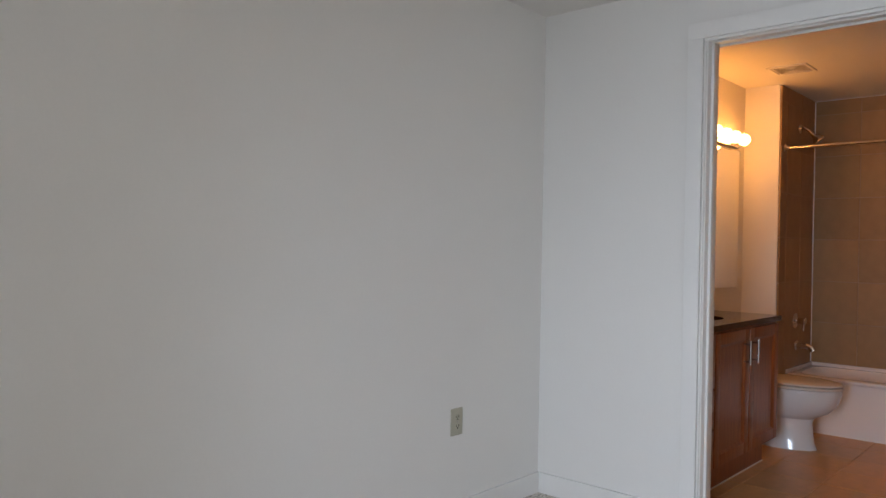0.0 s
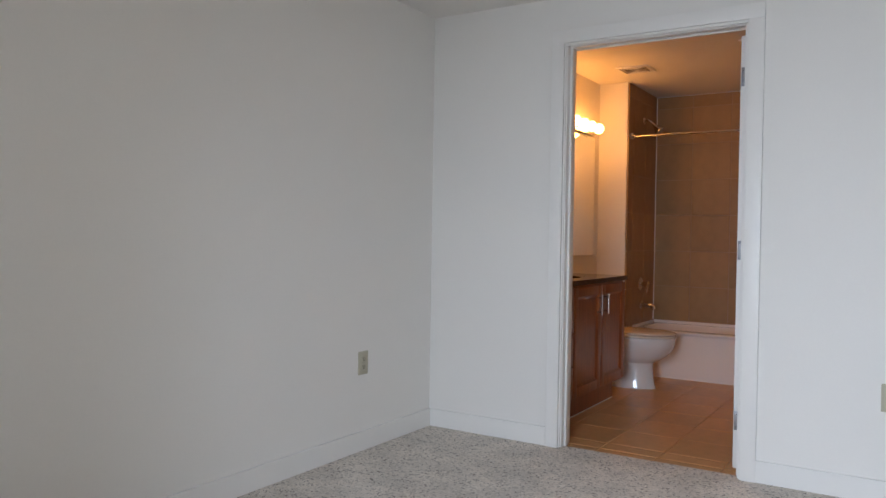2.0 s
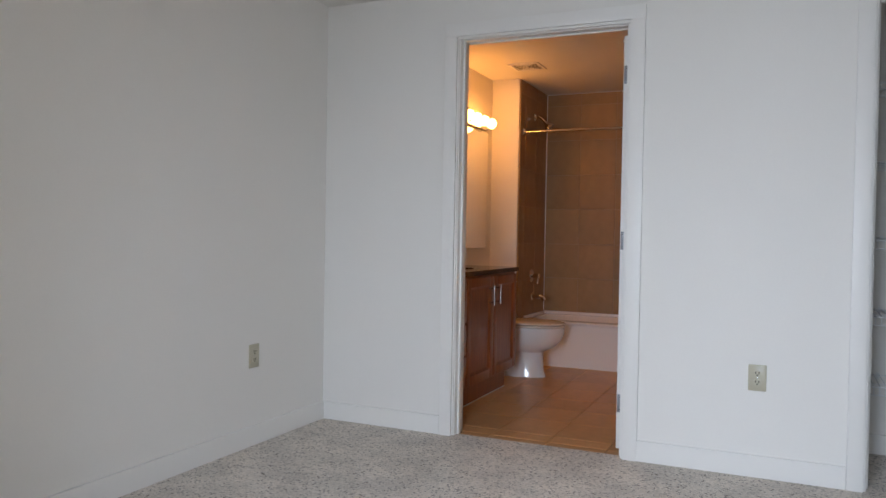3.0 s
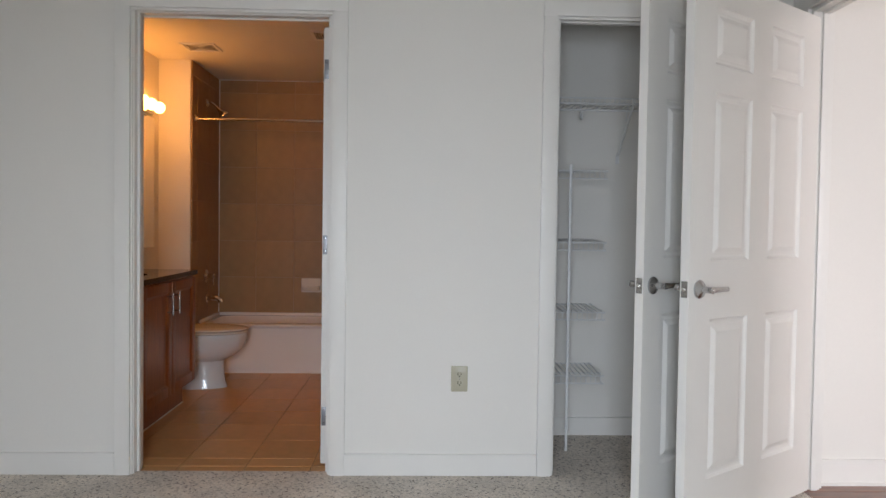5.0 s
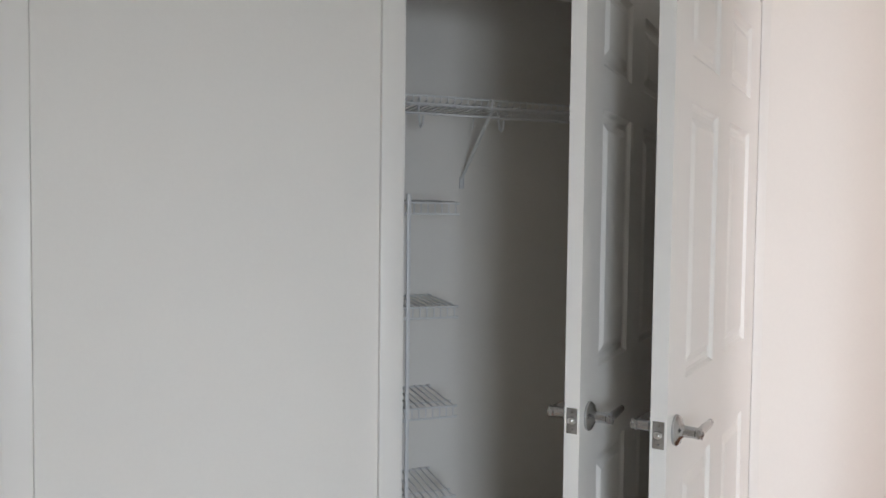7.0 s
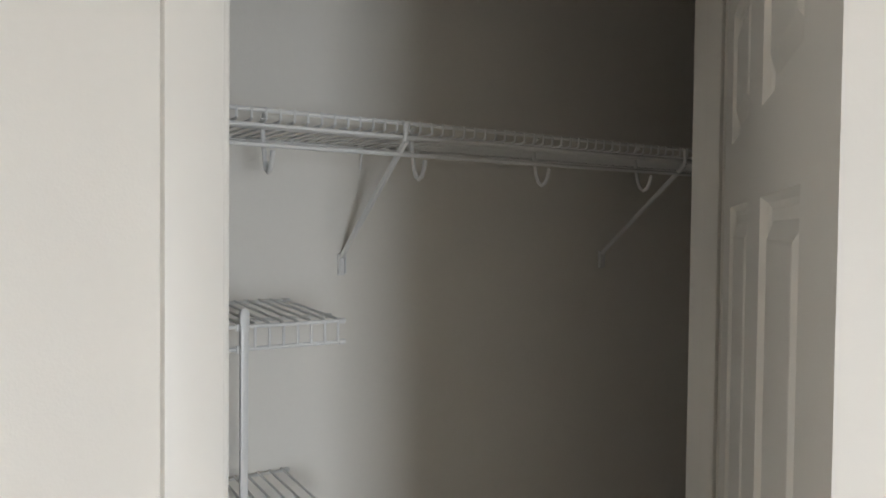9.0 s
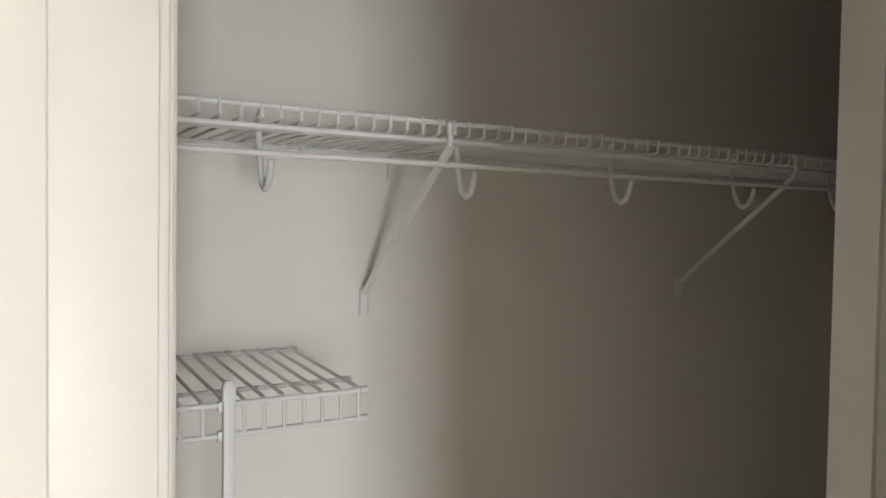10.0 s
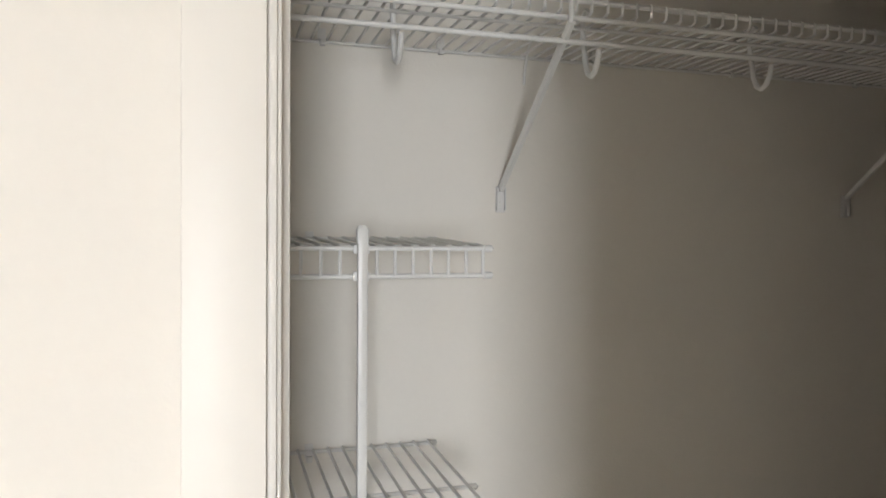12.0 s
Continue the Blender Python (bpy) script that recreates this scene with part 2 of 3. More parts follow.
solid("wall_south", boxes((-0.12, 1.35, -4.75, -4.6, 0, TOP), (1.35, 2.45, -4.75, -4.6, 0, 0.25), (1.35, 2.45, -4.75, -4.6, 2.05, TOP), (2.45, 4.35, -4.75, -4.6, 0, TOP),
      (4.35, 6.25, -4.75, -4.6, 0, 0.55), (4.35, 6.25, -4.75, -4.6, 2.05, TOP), (6.25, 6.7, -4.75, -4.6, 0, TOP)), PAINT, "off-white painted outer wall with windows", "wall")
solid("wall_east", boxes((EX0, EX1, -4.6, EY0, 0, TOP), (EX0, EX1, EY0, EY1, DH, TOP), (EX0, EX1, EY1, 0.115, 0, TOP)), PAINT, "off-white painted wall beside the entry door", "wall")
solid("wall_hall_north", boxes((EX1, 6.7, -0.105, 0.115, 0, TOP)), PAINT, "off-white painted hallway wall", "wall")
solid("wall_hall_east", boxes((6.58, 6.7, -4.6, -0.105, 0, TOP)), PAINT, "off-white painted hallway end wall", "wall")
solid("wall_bath_west", boxes((0.06, 0.18, 0.115, 2.155, 0, TOP)), PAINT, "off-white painted bathroom wall behind the vanity", "wall")
wing = solid("wall_bath_wing", boxes((0.06, 0.408, 2.155, 3.03, 0, TOP)), PAINT, "off-white painted end wall of the bathtub alcove", "wall")
bath_back = solid("wall_bath_north", boxes((0.408, 2.06, 2.904, 3.03, 0, TOP)), GROUT, "brown tiled back wall of the bathtub alcove", "wall")
solid("wall_bath_east", boxes((1.94, 2.06, 0.115, 2.912, 0, TOP)), PAINT, "off-white painted bathroom wall", "wall")
solid("wall_closet_west", boxes((2.28, 2.40, 0.115, 0.675, 0, TOP)), PAINT, "off-white painted closet side wall", "wall")
solid("wall_closet_north", boxes((2.28, 4.74, 0.675, 0.795, 0, TOP)), PAINT, "off-white painted closet back wall", "wall")
solid("wall_closet_east", boxes((4.62, 4.74, 0.115, 0.675, 0, TOP)), PAINT, "off-white painted closet side wall", "wall")

solid("ceiling", boxes((0, EX0, -3.0, 0, HB, HB + 0.1), (0.95, EX0, -4.6, -3.0, HB, HB + 0.1)), CEIL, "white textured bedroom ceiling", "ceiling")
solid("ceiling_bath", boxes((0.18, 1.94, 0.115, 2.912, HR, HR + 0.1)), CEIL, "white textured bathroom ceiling", "ceiling")
solid("ceiling_closet", boxes((2.40, 4.62, 0.115, 0.675, HR, HR + 0.1)), CEIL, "white closet ceiling", "ceiling")
solid("ceiling_hall", boxes((EX1, 6.58, -4.6, -0.105, HB, HB + 0.1)), CEIL, "white hallway ceiling", "ceiling")

solid("floor", boxes((0, EX0, -4.6, 0, -0.1, 0), (OX0 + 0.016, OX1 - 0.016, 0, 0.045, -0.1, 0), (CX0 + 0.016, CX1 - 0.016, 0, 0.115, -0.1, 0), (2.40, 4.62, 0.115, 0.675, -0.1, 0)), CARPET,
      "beige speckled cut-pile carpet", "carpet")
bath_floor = solid("floor_bath", boxes((0.18, 1.94, 0.115, 2.912, -0.1, -0.0062), (OX0 + 0.016, OX1 - 0.016, 0.045, 0.115, -0.1, -0.0062)), GROUT, "brown ceramic tile bathroom floor", "floor")
hall_floor = solid("floor_hall", boxes((EX0, 6.58, -4.6, -0.105, -0.1, -0.012)), SLOT, "reddish brown wood plank hallway floor", "floor")

# baseboards
BT, BH = 0.017, 0.097


def baseboard(name, x0, x1, y0, y1, label="white painted wooden baseboard"):
    return solid(name, boxes((x0, x1, y0, y1, 0, BH), bevel=0.0025), TRIM, label, "baseboard")


baseboard("baseboard_west", 0, BT, -3.0, 0)
baseboard("baseboard_north_1", BT, 0.731, -BT, 0)
baseboard("baseboard_north_2", 1.748, 2.6225, -BT, 0)
baseboard("baseboard_south", 0.95, EX0 - BT, -4.6, -4.6 + BT)
baseboard("baseboard_east", EX0 - BT, EX0, -4.586, EY0 - 0.09)
baseboard("baseboard_closet_north", 2.414, 4.606, 0.675 - BT, 0.675)
baseboard("baseboard_closet_west", 2.40, 2.414, 0.13, 0.675)
baseboard("baseboard_closet_east", 4.606, 4.62, 0.13, 0.675)
hb = solid("baseboard_hall", boxes((EX1 + 0.02, 6.58, -0.105 - BT, -0.105, -0.004, 0.112), bevel=0.0025), TRIM, "white painted hallway baseboard", "baseboard")
solid("baseboard_hall_shoe", boxes((EX1 + 0.02, 6.58, -0.105 - BT - 0.012, -0.105 - BT, -0.004, 0.016), bevel=0.004), TRIM, "white quarter-round shoe moulding", "baseboard")


def casing_y(name, x0, x1, y, w, top, side=-1, label="white painted flat door casing with a stepped edge"):
    """Door casing on a wall that faces along y, round the opening x0..x1."""
    t = 0.022
    a, b = (y - t, y) if side < 0 else (y, y + t)
    c, d = (y - t - 0.006, y) if side < 0 else (y, y + t + 0.006)
    holder = thing(name, pose(0, 0, 0), label, "door casing")
    holder["kind"] = "structure"
    part("side_casing", boxes((x0 - w, x0 - 0.010, a, b, 0, top), bevel=0.002), TRIM, holder)
    part("side_casing", boxes((x1 + 0.010, x1 + w, a, b, 0, top), bevel=0.002), TRIM, holder)
    part("head_casing", boxes((x0 - w, x1 + w, a, b, top, top + w - 0.010), bevel=0.002), TRIM, holder)
    for q0, q1 in ((x0 - 0.010, x0 - 0.001), (x1 + 0.001, x1 + 0.010)):
        part("inner_bead", boxes((q0, q1, b - 0.009 if side < 0 else a, b if side < 0 else a + 0.009, 0, top - 0.013), bevel=0.003), TRIM, holder)
    part("inner_bead", boxes((x0 - 0.010, x1 + 0.010, b - 0.009 if side < 0 else a, b if side < 0 else a + 0.009, top - 0.013, top), bevel=0.003), TRIM, holder)
    return holder


def jamb_y(name, x0, x1, y0, y1, stop, label):
    """Jamb boards and door stops lining an opening in a wall that faces along y."""
    holder = thing(name, pose(0, 0, 0), label, "door jamb")
    holder["kind"] = "structure"
    part("jamb_board", boxes((x0, x0 + 0.016, y0, y1, 0, DH - 0.016), bevel=0.0015), TRIM, holder)
    part("jamb_board", boxes((x1 - 0.016, x1, y0, y1, 0, DH - 0.016), bevel=0.0015), TRIM, holder)
    part("head_board", boxes((x0, x1, y0, y1, DH - 0.016, DH), bevel=0.0015), TRIM, holder)
    part("door_stop", boxes((x0 + 0.016, x0 + 0.027, stop, stop + 0.032, 0, DH - 0.027), bevel=0.002), TRIM, holder)
    part("door_stop", boxes((x1 - 0.027, x1 - 0.016, stop, stop + 0.032, 0, DH - 0.027), bevel=0.002), TRIM, holder)
    part("door_stop", boxes((x0 + 0.016, x1 - 0.016, stop, stop + 0.032, DH - 0.027, DH - 0.016), bevel=0.002), TRIM, holder)
    return holder


casing_y("trim_bath_door", OX0 + 0.012, OX1 - 0.012, 0, 0.0755, 2.074)
jamb_y("jamb_bath_door", OX0, OX1, 0, 0.115, 0.035, "white painted bathroom door jamb with stops")
casing_y("trim_bath_door_inner", OX0 + 0.012, OX1 - 0.012, 0.115, 0.0755, 2.074, side=1)
casing_y("trim_closet_door", CX0 + 0.013, CX1 - 0.010, 0, 0.0725, 2.075)
jamb_y("jamb_closet_door", CX0, CX1, 0, 0.115, 0.045, "white painted closet door jamb with stops")

# entry doorway lining in the east wall
ej = thing("jamb_entry_door", pose(0, 0, 0), "white painted entry door jamb with stops", "door jamb")
ej["kind"] = "structure"
part("jamb_board", boxes((EX0, EX1, EY1 - 0.016, EY1, 0, DH - 0.016), bevel=0.0015), TRIM, ej)
part("jamb_board", boxes((EX0, EX1, EY0, EY0 + 0.016, 0, DH - 0.016), bevel=0.0015), TRIM, ej)
part("head_board", boxes((EX0, EX1, EY0, EY1, DH - 0.016, DH), bevel=0.0015), TRIM, ej)
part("door_stop", boxes((EX0 + 0.04, EX0 + 0.07, EY1 - 0.027, EY1 - 0.016, 0, DH - 0.027), bevel=0.002), TRIM, ej)
part("door_stop", boxes((EX0 + 0.04, EX0 + 0.07, EY0, EY1 - 0.016, DH - 0.027, DH - 0.016), bevel=0.002), TRIM, ej)
et = thing("trim_entry_door", pose(0, 0, 0), "white painted flat entry door casing", "door casing")
et["kind"] = "structure"
part("side_casing", boxes((EX0 - 0.018, EX0, EY1, EY1 + 0.07, 0, DH), bevel=0.002), TRIM, et)
part("side_casing", boxes((EX0 - 0.018, EX0, EY0 - 0.07, EY0, 0, DH), bevel=0.002), TRIM, et)
part("head_casing", boxes((EX0 - 0.018, EX0, EY0 - 0.07, EY1 + 0.07, DH, DH + 0.07), bevel=0.002), TRIM, et)
et2 = thing("trim_entry_door_hall", pose(0, 0, 0), "white painted hall-side door casing", "door casing")
et2["kind"] = "structure"
part("side_casing", boxes((EX1, EX1 + 0.018, EY1, EY1 + 0.07, 0, DH), bevel=0.002), TRIM, et2)
part("side_casing", boxes((EX1, EX1 + 0.018, EY0 - 0.07, EY0, 0, DH), bevel=0.002), TRIM, et2)
part("head_casing", boxes((EX1, EX1 + 0.018, EY0 - 0.07, EY1 + 0.07, DH, DH + 0.07), bevel=0.002), TRIM, et2)

# ---- doors ----


def panel_rings(x0, x1, z0, z1, y, out):
    """The moulded panel of a door face: slope down, flat margin, slope up to a raised field."""
    rings = []
    for inset, deep in ((0, 0), (0.007, 0.008), (0.013, 0.011), (0.026, 0.011), (0.046, 0.002), (0.050, 0.0015)):
        yy = y - out * deep
        rings.append([(x0 + inset, yy, z0 + inset), (x1 - inset, yy, z0 + inset), (x1 - inset, yy, z1 - inset), (x0 + inset, yy, z1 - inset)])
    bm = loft(rings, caps=(False, True))
    return bm


def lever(parent, x, z, y, out, towards):
    """A lever handle on a round rose, on the face at y, with the lever pointing along x."""
    h = part("lever_handle", turned((x, y, z), (x, y + out, z), [(0, 0.002), (0.0005, 0.033), (0.006, 0.0335), (0.011, 0.029), (0.014, 0.018), (0.020, 0.0125), (0.05, 0.0115), (0.058, 0.013), (0.060, 0.002)]), SATIN, parent, "satin nickel lever handle on a round rose")
    yy = y + out * 0.050
    rows = []
    for s, hw, hh in ((-0.014, 0.004, 0.006), (-0.010, 0.0085, 0.0105), (0.02, 0.0085, 0.011), (0.075, 0.007, 0.0095), (0.108, 0.006, 0.0085), (0.114, 0.002, 0.004)):
        cx = x + towards * s
        rows.append([(cx, yy + hw * math.cos(a), z + hh * math.sin(a)) for a in (2 * math.pi * k / 12 for k in range(12))])
    part("lever", loft(rows), SATIN, h)
    part("lock_button", turned((x, y + out * 0.058, z), (x, y + out, z), [(0, 0.005), (0.003, 0.0055), (0.004, 0.001)], 12), CHROME, h)
    return h


def panel_door(name, m, width, height, label, levers, hinge_face, hinges, closed_latch=False, zbase=0.012):
    """A six-panel moulded door. Local x runs from the hinge to the latch, y across its thickness (0 to 0.035)."""
    T = 0.035
    d = thing(name, m, label, "door")
    st = 0.136
    pw = (width - 3 * st) / 2
    cols = ((st, st + pw), (2 * st + pw, 2 * st + 2 * pw))
    rows = ((0.22, 0.805), (1.018, 1.625), (1.725, 1.930))
    slabs = [(0, st, 0, T, zbase, height), (st + pw, 2 * st + pw, 0, T, zbase, height), (width - st, width, 0, T, zbase, height)]
    edges = [zbase] + [v for r in rows for v in r] + [height]
    for c0, c1 in cols:
        for a, b in zip(edges[::2], edges[1::2]):
            slabs.append((c0, c1, 0, T, a, b))
    for k, sl in enumerate(slabs):
        part("stile" if k < 3 else "rail", boxes(sl), DOOR, d, smooth=False)
    for c0, c1 in cols:
        for a, b in rows:
            part("panel", merge(panel_rings(c0, c1, a, b, 0, -1), panel_rings(c0, c1, a, b, T, 1)), DOOR, d, smooth=False)
    if levers:
        for y, out in ((0, -1), (T, 1)):
            lever(d, width - 0.062, 0.918, y, out, -1)
        lp = part("latch_plate", boxes((width - 0.001, width + 0.0012, 0.005, 0.030, 0.889, 0.947), bevel=0.0006), SATIN, d, "satin nickel latch plate")
        part("latch_bolt", loft([[(width + q, 0.0175 + w * math.cos(a), 0.918 + w * math.sin(a)) for a in (2 * math.pi * k / 14 for k in range(14))] for q, w in ((0, 0.0095), (0.006, 0.009), (0.011, 0.005), (0.012, 0.001))]), CHROME, lp)
        for zz in (0.897, 0.939):
            part("screw", turned((width + 0.001, 0.0175, zz), (width + 1, 0.0175, zz), [(0, 0.003), (0.0008, 0.003), (0.001, 0.0005)], 10), SATIN, lp)
    hy = T if hinge_face > 0 else 0.0
    for z in hinges:
        hg = part("hinge", turned((0.0, hy + hinge_face * 0.006, z - 0.045), (0.0, hy + hinge_face * 0.006, z + 0.045), [(0, 0.003), (0.001, 0.0065), (0.017, 0.0065), (0.0175, 0.0058), (0.0185, 0.0065), (0.035, 0.0065), (0.0355, 0.0058), (0.0365, 0.0065), (0.053, 0.0065), (0.0535, 0.0058), (0.0545, 0.0065), (0.072, 0.0065), (0.0725, 0.0058), (0.0735, 0.0065), (0.089, 0.0065), (0.090, 0.003)], 14), HINGE, d, "grey steel butt hinge")
        part("hinge_leaf", boxes((-0.0022, -0.0002, 0.003, T - 0.003, z - 0.044, z + 0.044), bevel=0.0008), HINGE, hg)
        for sz in (-0.03, 0.0, 0.03):
            part("screw", turned((-0.002, 0.012 + (0.01 if sz else 0), z + sz), (-1, 0.012 + (0.01 if sz else 0), z + sz), [(0, 0.0035), (0.0006, 0.0035), (0.0009, 0.0005)], 10), SATIN, hg)
    return d


def door_pose(hx, hy, lx, ly):
    """Local x from (hx, hy) towards (lx, ly)."""
    return pose(hx, hy, 0, 0, 0, math.degrees(math.atan2(ly - hy, lx - hx)))


# closet door: right-hand face line through the pin; local y=0 face looks towards the closet interior side after turning
DOOR_HINGES = (0.27, 1.02, 1.84)
closet_door = panel_door("door_closet", door_pose(3.584, 0.012, 2.8896, -0.5945), 0.924, 2.045, "white six-panel closet door standing half open", True, 1, DOOR_HINGES)
entry_door = panel_door("door_entry", door_pose(3.746, -0.193, 3.004, -0.751), 0.929, 2.035, "white six-panel bedroom entry door standing open", True, -1, DOOR_HINGES)
bath_door = panel_door("door_bath", door_pose(1.6645, 0.120, 1.6645, 1.0), 0.83, 2.035, "white bathroom door opened flat inward", True, -1, (0.235, 1.035, 1.845))


def pin_stop(m, label):
    """A hinge-pin door stop: loop over the pin, bent arm and rubber tip."""
    s = thing("hinge_pin_stop", m, label, "door stop")
    part("loop", turned((0, 0, 0), (0, 0, 1), [(0, 0.004), (0.001, 0.009), (0.006, 0.009), (0.007, 0.004)], 14), DARKMETAL, s)
    part("arm", tube([(0.006, 0, 0.004), (0.025, 0, 0.007), (0.045, 0, 0.003), (0.058, 0, -0.006)], 0.0036), DARKMETAL, s)
    part("bumper", turned((0.055, 0, -0.004), (0.075, 0, -0.016), [(0, 0.004), (0.002, 0.0075), (0.010, 0.0085), (0.013, 0.003)], 12), RUBBER, s)
    return s


pin_stop(pose(3.742, -0.184, 1.886, 0, 0, 170), "dark bronze hinge-pin stop on the entry door hinge")
pin_stop(pose(3.615, -0.030, 1.886, 0, 0, -12), "dark bronze hinge-pin stop on the closet door hinge")

# ---- outlets ----


def outlet(m, label):
    """Duplex receptacle; local x across, z up, facing -y."""
    o = thing("outlet", m, label, "outlet", "wall outlets")
    rows = [rounded(-0.0375, 0.0375, -0.058, 0.058, 0, 0.004, 3), rounded(-0.0375, 0.0375, -0.058, 0.058, 0.003, 0.004, 3), rounded(-0.034, 0.034, -0.0545, 0.0545, 0.0055, 0.004, 3)]
    part("plate", loft([[(x, -z, y) for x, y, z in r] for r in rows]), IVORY, o)
    for c in (-0.0195, 0.0195):
        ring = []
        for k in range(28):
            a = 2 * math.pi * k / 28
            ring.append((0.0172 * math.cos(a), max(-0.0135, min(0.0135, 0.0172 * math.sin(a)))))
        r = part("receptacle", loft([[(x, -0.005, c + z) for x, z in ring], [(x * 0.98, -0.0072, c + z * 0.98) for x, z in ring]]), IVORY, o)
        part("slot", boxes((-0.0085, -0.0050, -0.0078, -0.0068, c - 0.002, c + 0.0085)), SLOT, r)
        part("slot", boxes((0.0050, 0.0085, -0.0078, -0.0068, c - 0.002, c + 0.0085)), SLOT, r)
        part("ground_hole", turned((0, -0.0068, c - 0.0075), (0, -1, c - 0.0075), [(0, 0.0036), (0.001, 0.0036)], 10), SLOT, r)
    part("screw", turned((0, -0.005, 0), (0, -1, 0), [(0, 0.003), (0.001, 0.003), (0.0014, 0.001)], 10), SATIN, o)
    return o


outlet(pose(2.268, 0, 0.440), "ivory plastic duplex outlet on the wall")
outlet(pose(0, -0.619, 0.438, 0, 0, 90), "ivory plastic duplex outlet low on the bedroom wall")

# ---- closet shelving ----
PITCH = 0.0254
WR = 0.0025


def cross_wire(depth, lip):
    """One deck wire from the wall edge (y = 0) to the front (y = -depth), bent down (or, for a negative lip, up) at the front."""
    if lip < 0:
        return tube([(0, 0, 0.003), (0, -depth + 0.004, 0.003), (0, -depth - 0.003, 0.006), (0, -depth - 0.004, -lip), (0, -depth, -lip + 0.004)], WR, 6)
    return tube([(0, 0, 0.014), (0, -depth + 0.06, 0.005), (0, -depth + 0.006, 0.003), (0, -depth, 0.001), (0, -depth - 0.002, -0.006), (0, -depth - 0.002, -lip)], WR, 6)


def wire_shelf(name, x0, x1, yw, z, depth, lip, label, clips, end_caps=True):
    """Vinyl-coated wire shelf on the wall at yw, from x0 to x1."""
    s = thing(name, pose(0, yw, z), label, "wire shelf", "closet shelves")
    for nm, y, zz, r in (("back_rail", -0.006, 0.0 if lip < 0 else 0.011, 0.0034), ("middle_rail", -depth + 0.06, -0.001 if lip < 0 else 0.002, 0.0032), ("front_rail", -depth, -0.005 if lip < 0 else -0.001, 0.0042 if lip < 0 else 0.0036), ("lip_rail", -depth, -lip, 0.0042 if lip < 0 else 0.0036)):
        part(nm, tube([(x0, y, zz), (x1, y, zz)], r, 10), WIRE, s)
        if end_caps:
            part("end_cap", turned((x1 - 0.010, y, zz), (x1 + 1, y, zz), [(0, r), (0.001, r + 0.0016), (0.012, r + 0.0016), (0.015, 0.001)], 10), WIRE, s)
    me = mesh_of("wire", cross_wire(depth, lip), WIRE, True)
    x = x1 - 0.012
    while x > x0 + 0.004:
        w = new("wire", me)
        w.parent = s
        w.location = (x + random.uniform(-0.0006, 0.0006), 0, 0)
        x -= PITCH
    for c in clips:
        k = part("wall_clip", boxes((c - 0.007, c + 0.007, -0.004, 0, 0.000, 0.024), (c - 0.005, c + 0.005, -0.013, -0.002, -0.006, 0.004), bevel=0.0012), WIRE, s)
        part("screw", turned((c, -0.004, 0.016), (c, -1, 0.016), [(0, 0.003), (0.001, 0.003), (0.0015, 0.0008)], 10), WIRE, k)
    return s


YW = 0.675
long_shelf = wire_shelf("closet_shelf", 2.402, 4.618, YW, 1.764, 0.275, -0.021, "long white wire closet shelf with hanging rod", (2.52, 2.82, 3.03, 3.335, 3.64, 3.95, 4.25, 4.55), False)
part("hanging_rod", tube([(2.402, -0.264, -0.037), (4.618, -0.264, -0.037)], 0.0043, 12), WIRE, long_shelf)
HOOKX = (2.575, 2.885, 3.192, 3.506, 3.825, 4.14, 4.45)
hook_path = [(0, dy + 0.008, dz + 0.021) for dy, dz in ((-0.235, 0.004), (-0.222, -0.004), (-0.218, -0.020), (-0.224, -0.050), (-0.231, -0.080), (-0.239, -0.096), (-0.250, -0.102), (-0.261, -0.097), (-0.269, -0.084), (-0.274, -0.066))]
hook_mesh = mesh_of("rod_hook", tube(hook_path, 0.0045, 8), WIRE, True)
for hx in HOOKX:
    hk = new("rod_hook", hook_mesh)
    hk.parent = long_shelf
    hk.location = (hx + 0.010, 0, 0)


def brace(x):
    """A flat strap brace from the wall up to the front of the long shelf."""
    b = thing("shelf_brace", pose(x, YW, 1.522), "white flat steel brace under the long shelf", "shelf bracket", "shelf braces")
    d = Vector((0, -0.282, 0.228))
    n = Vector((0, -0.230, -0.292)).normalized()
    a = Vector((0, -0.006, 0))
    w = 0.0065
    rows = []
    for q in (0.0, 0.03, 0.97, 1.0):
        c = a + d * q
        rows.append([c + Vector((-w, 0, 0)), c + Vector((-w * 0.5, 0, 0)) + n * 0.005, c + Vector((w * 0.5, 0, 0)) + n * 0.005, c + Vector((w, 0, 0)), c + Vector((w, 0, 0)) - n * 0.002, c + Vector((-w, 0, 0)) - n * 0.002])
    part("strap", loft(rows), WIRE, b, smooth=False)
    f = part("foot_clip", boxes((-0.009, 0.009, -0.004, 0, -0.042, 0.006), bevel=0.0015), WIRE, b)
    part("foot_clip_rib", boxes((-0.009, -0.006, -0.010, -0.003, -0.038, 0.004), (0.006, 0.009, -0.010, -0.003, -0.038, 0.004), bevel=0.001), WIRE, f)
    part("screw", turned((0, -0.004, -0.022), (0, -1, -0.022), [(0, 0.0035), (0.0012, 0.0035), (0.0018, 0.001)], 10), WIRE, f)
    part("hook_end", tube([(0, -0.282, 0.222), (0, -0.286, 0.238), (0, -0.285, 0.260), (0, -0.272, 0.265)], 0.0045, 8), WIRE, b)
    return b


for bx in (3.146, 3.930):
    brace(bx)
# short bent wire on the wall beside the first brace
eb = thing("shelf_bent_wire", pose(3.19, YW, 1.745), "small bent white wire on the wall under the long shelf", "shelf bracket")
part("clip_wire", tube([(0, -0.004, -0.03), (0, -0.010, 0.0), (0, -0.022, 0.03), (0, -0.045, 0.048)], 0.0025, 8), WIRE, eb)

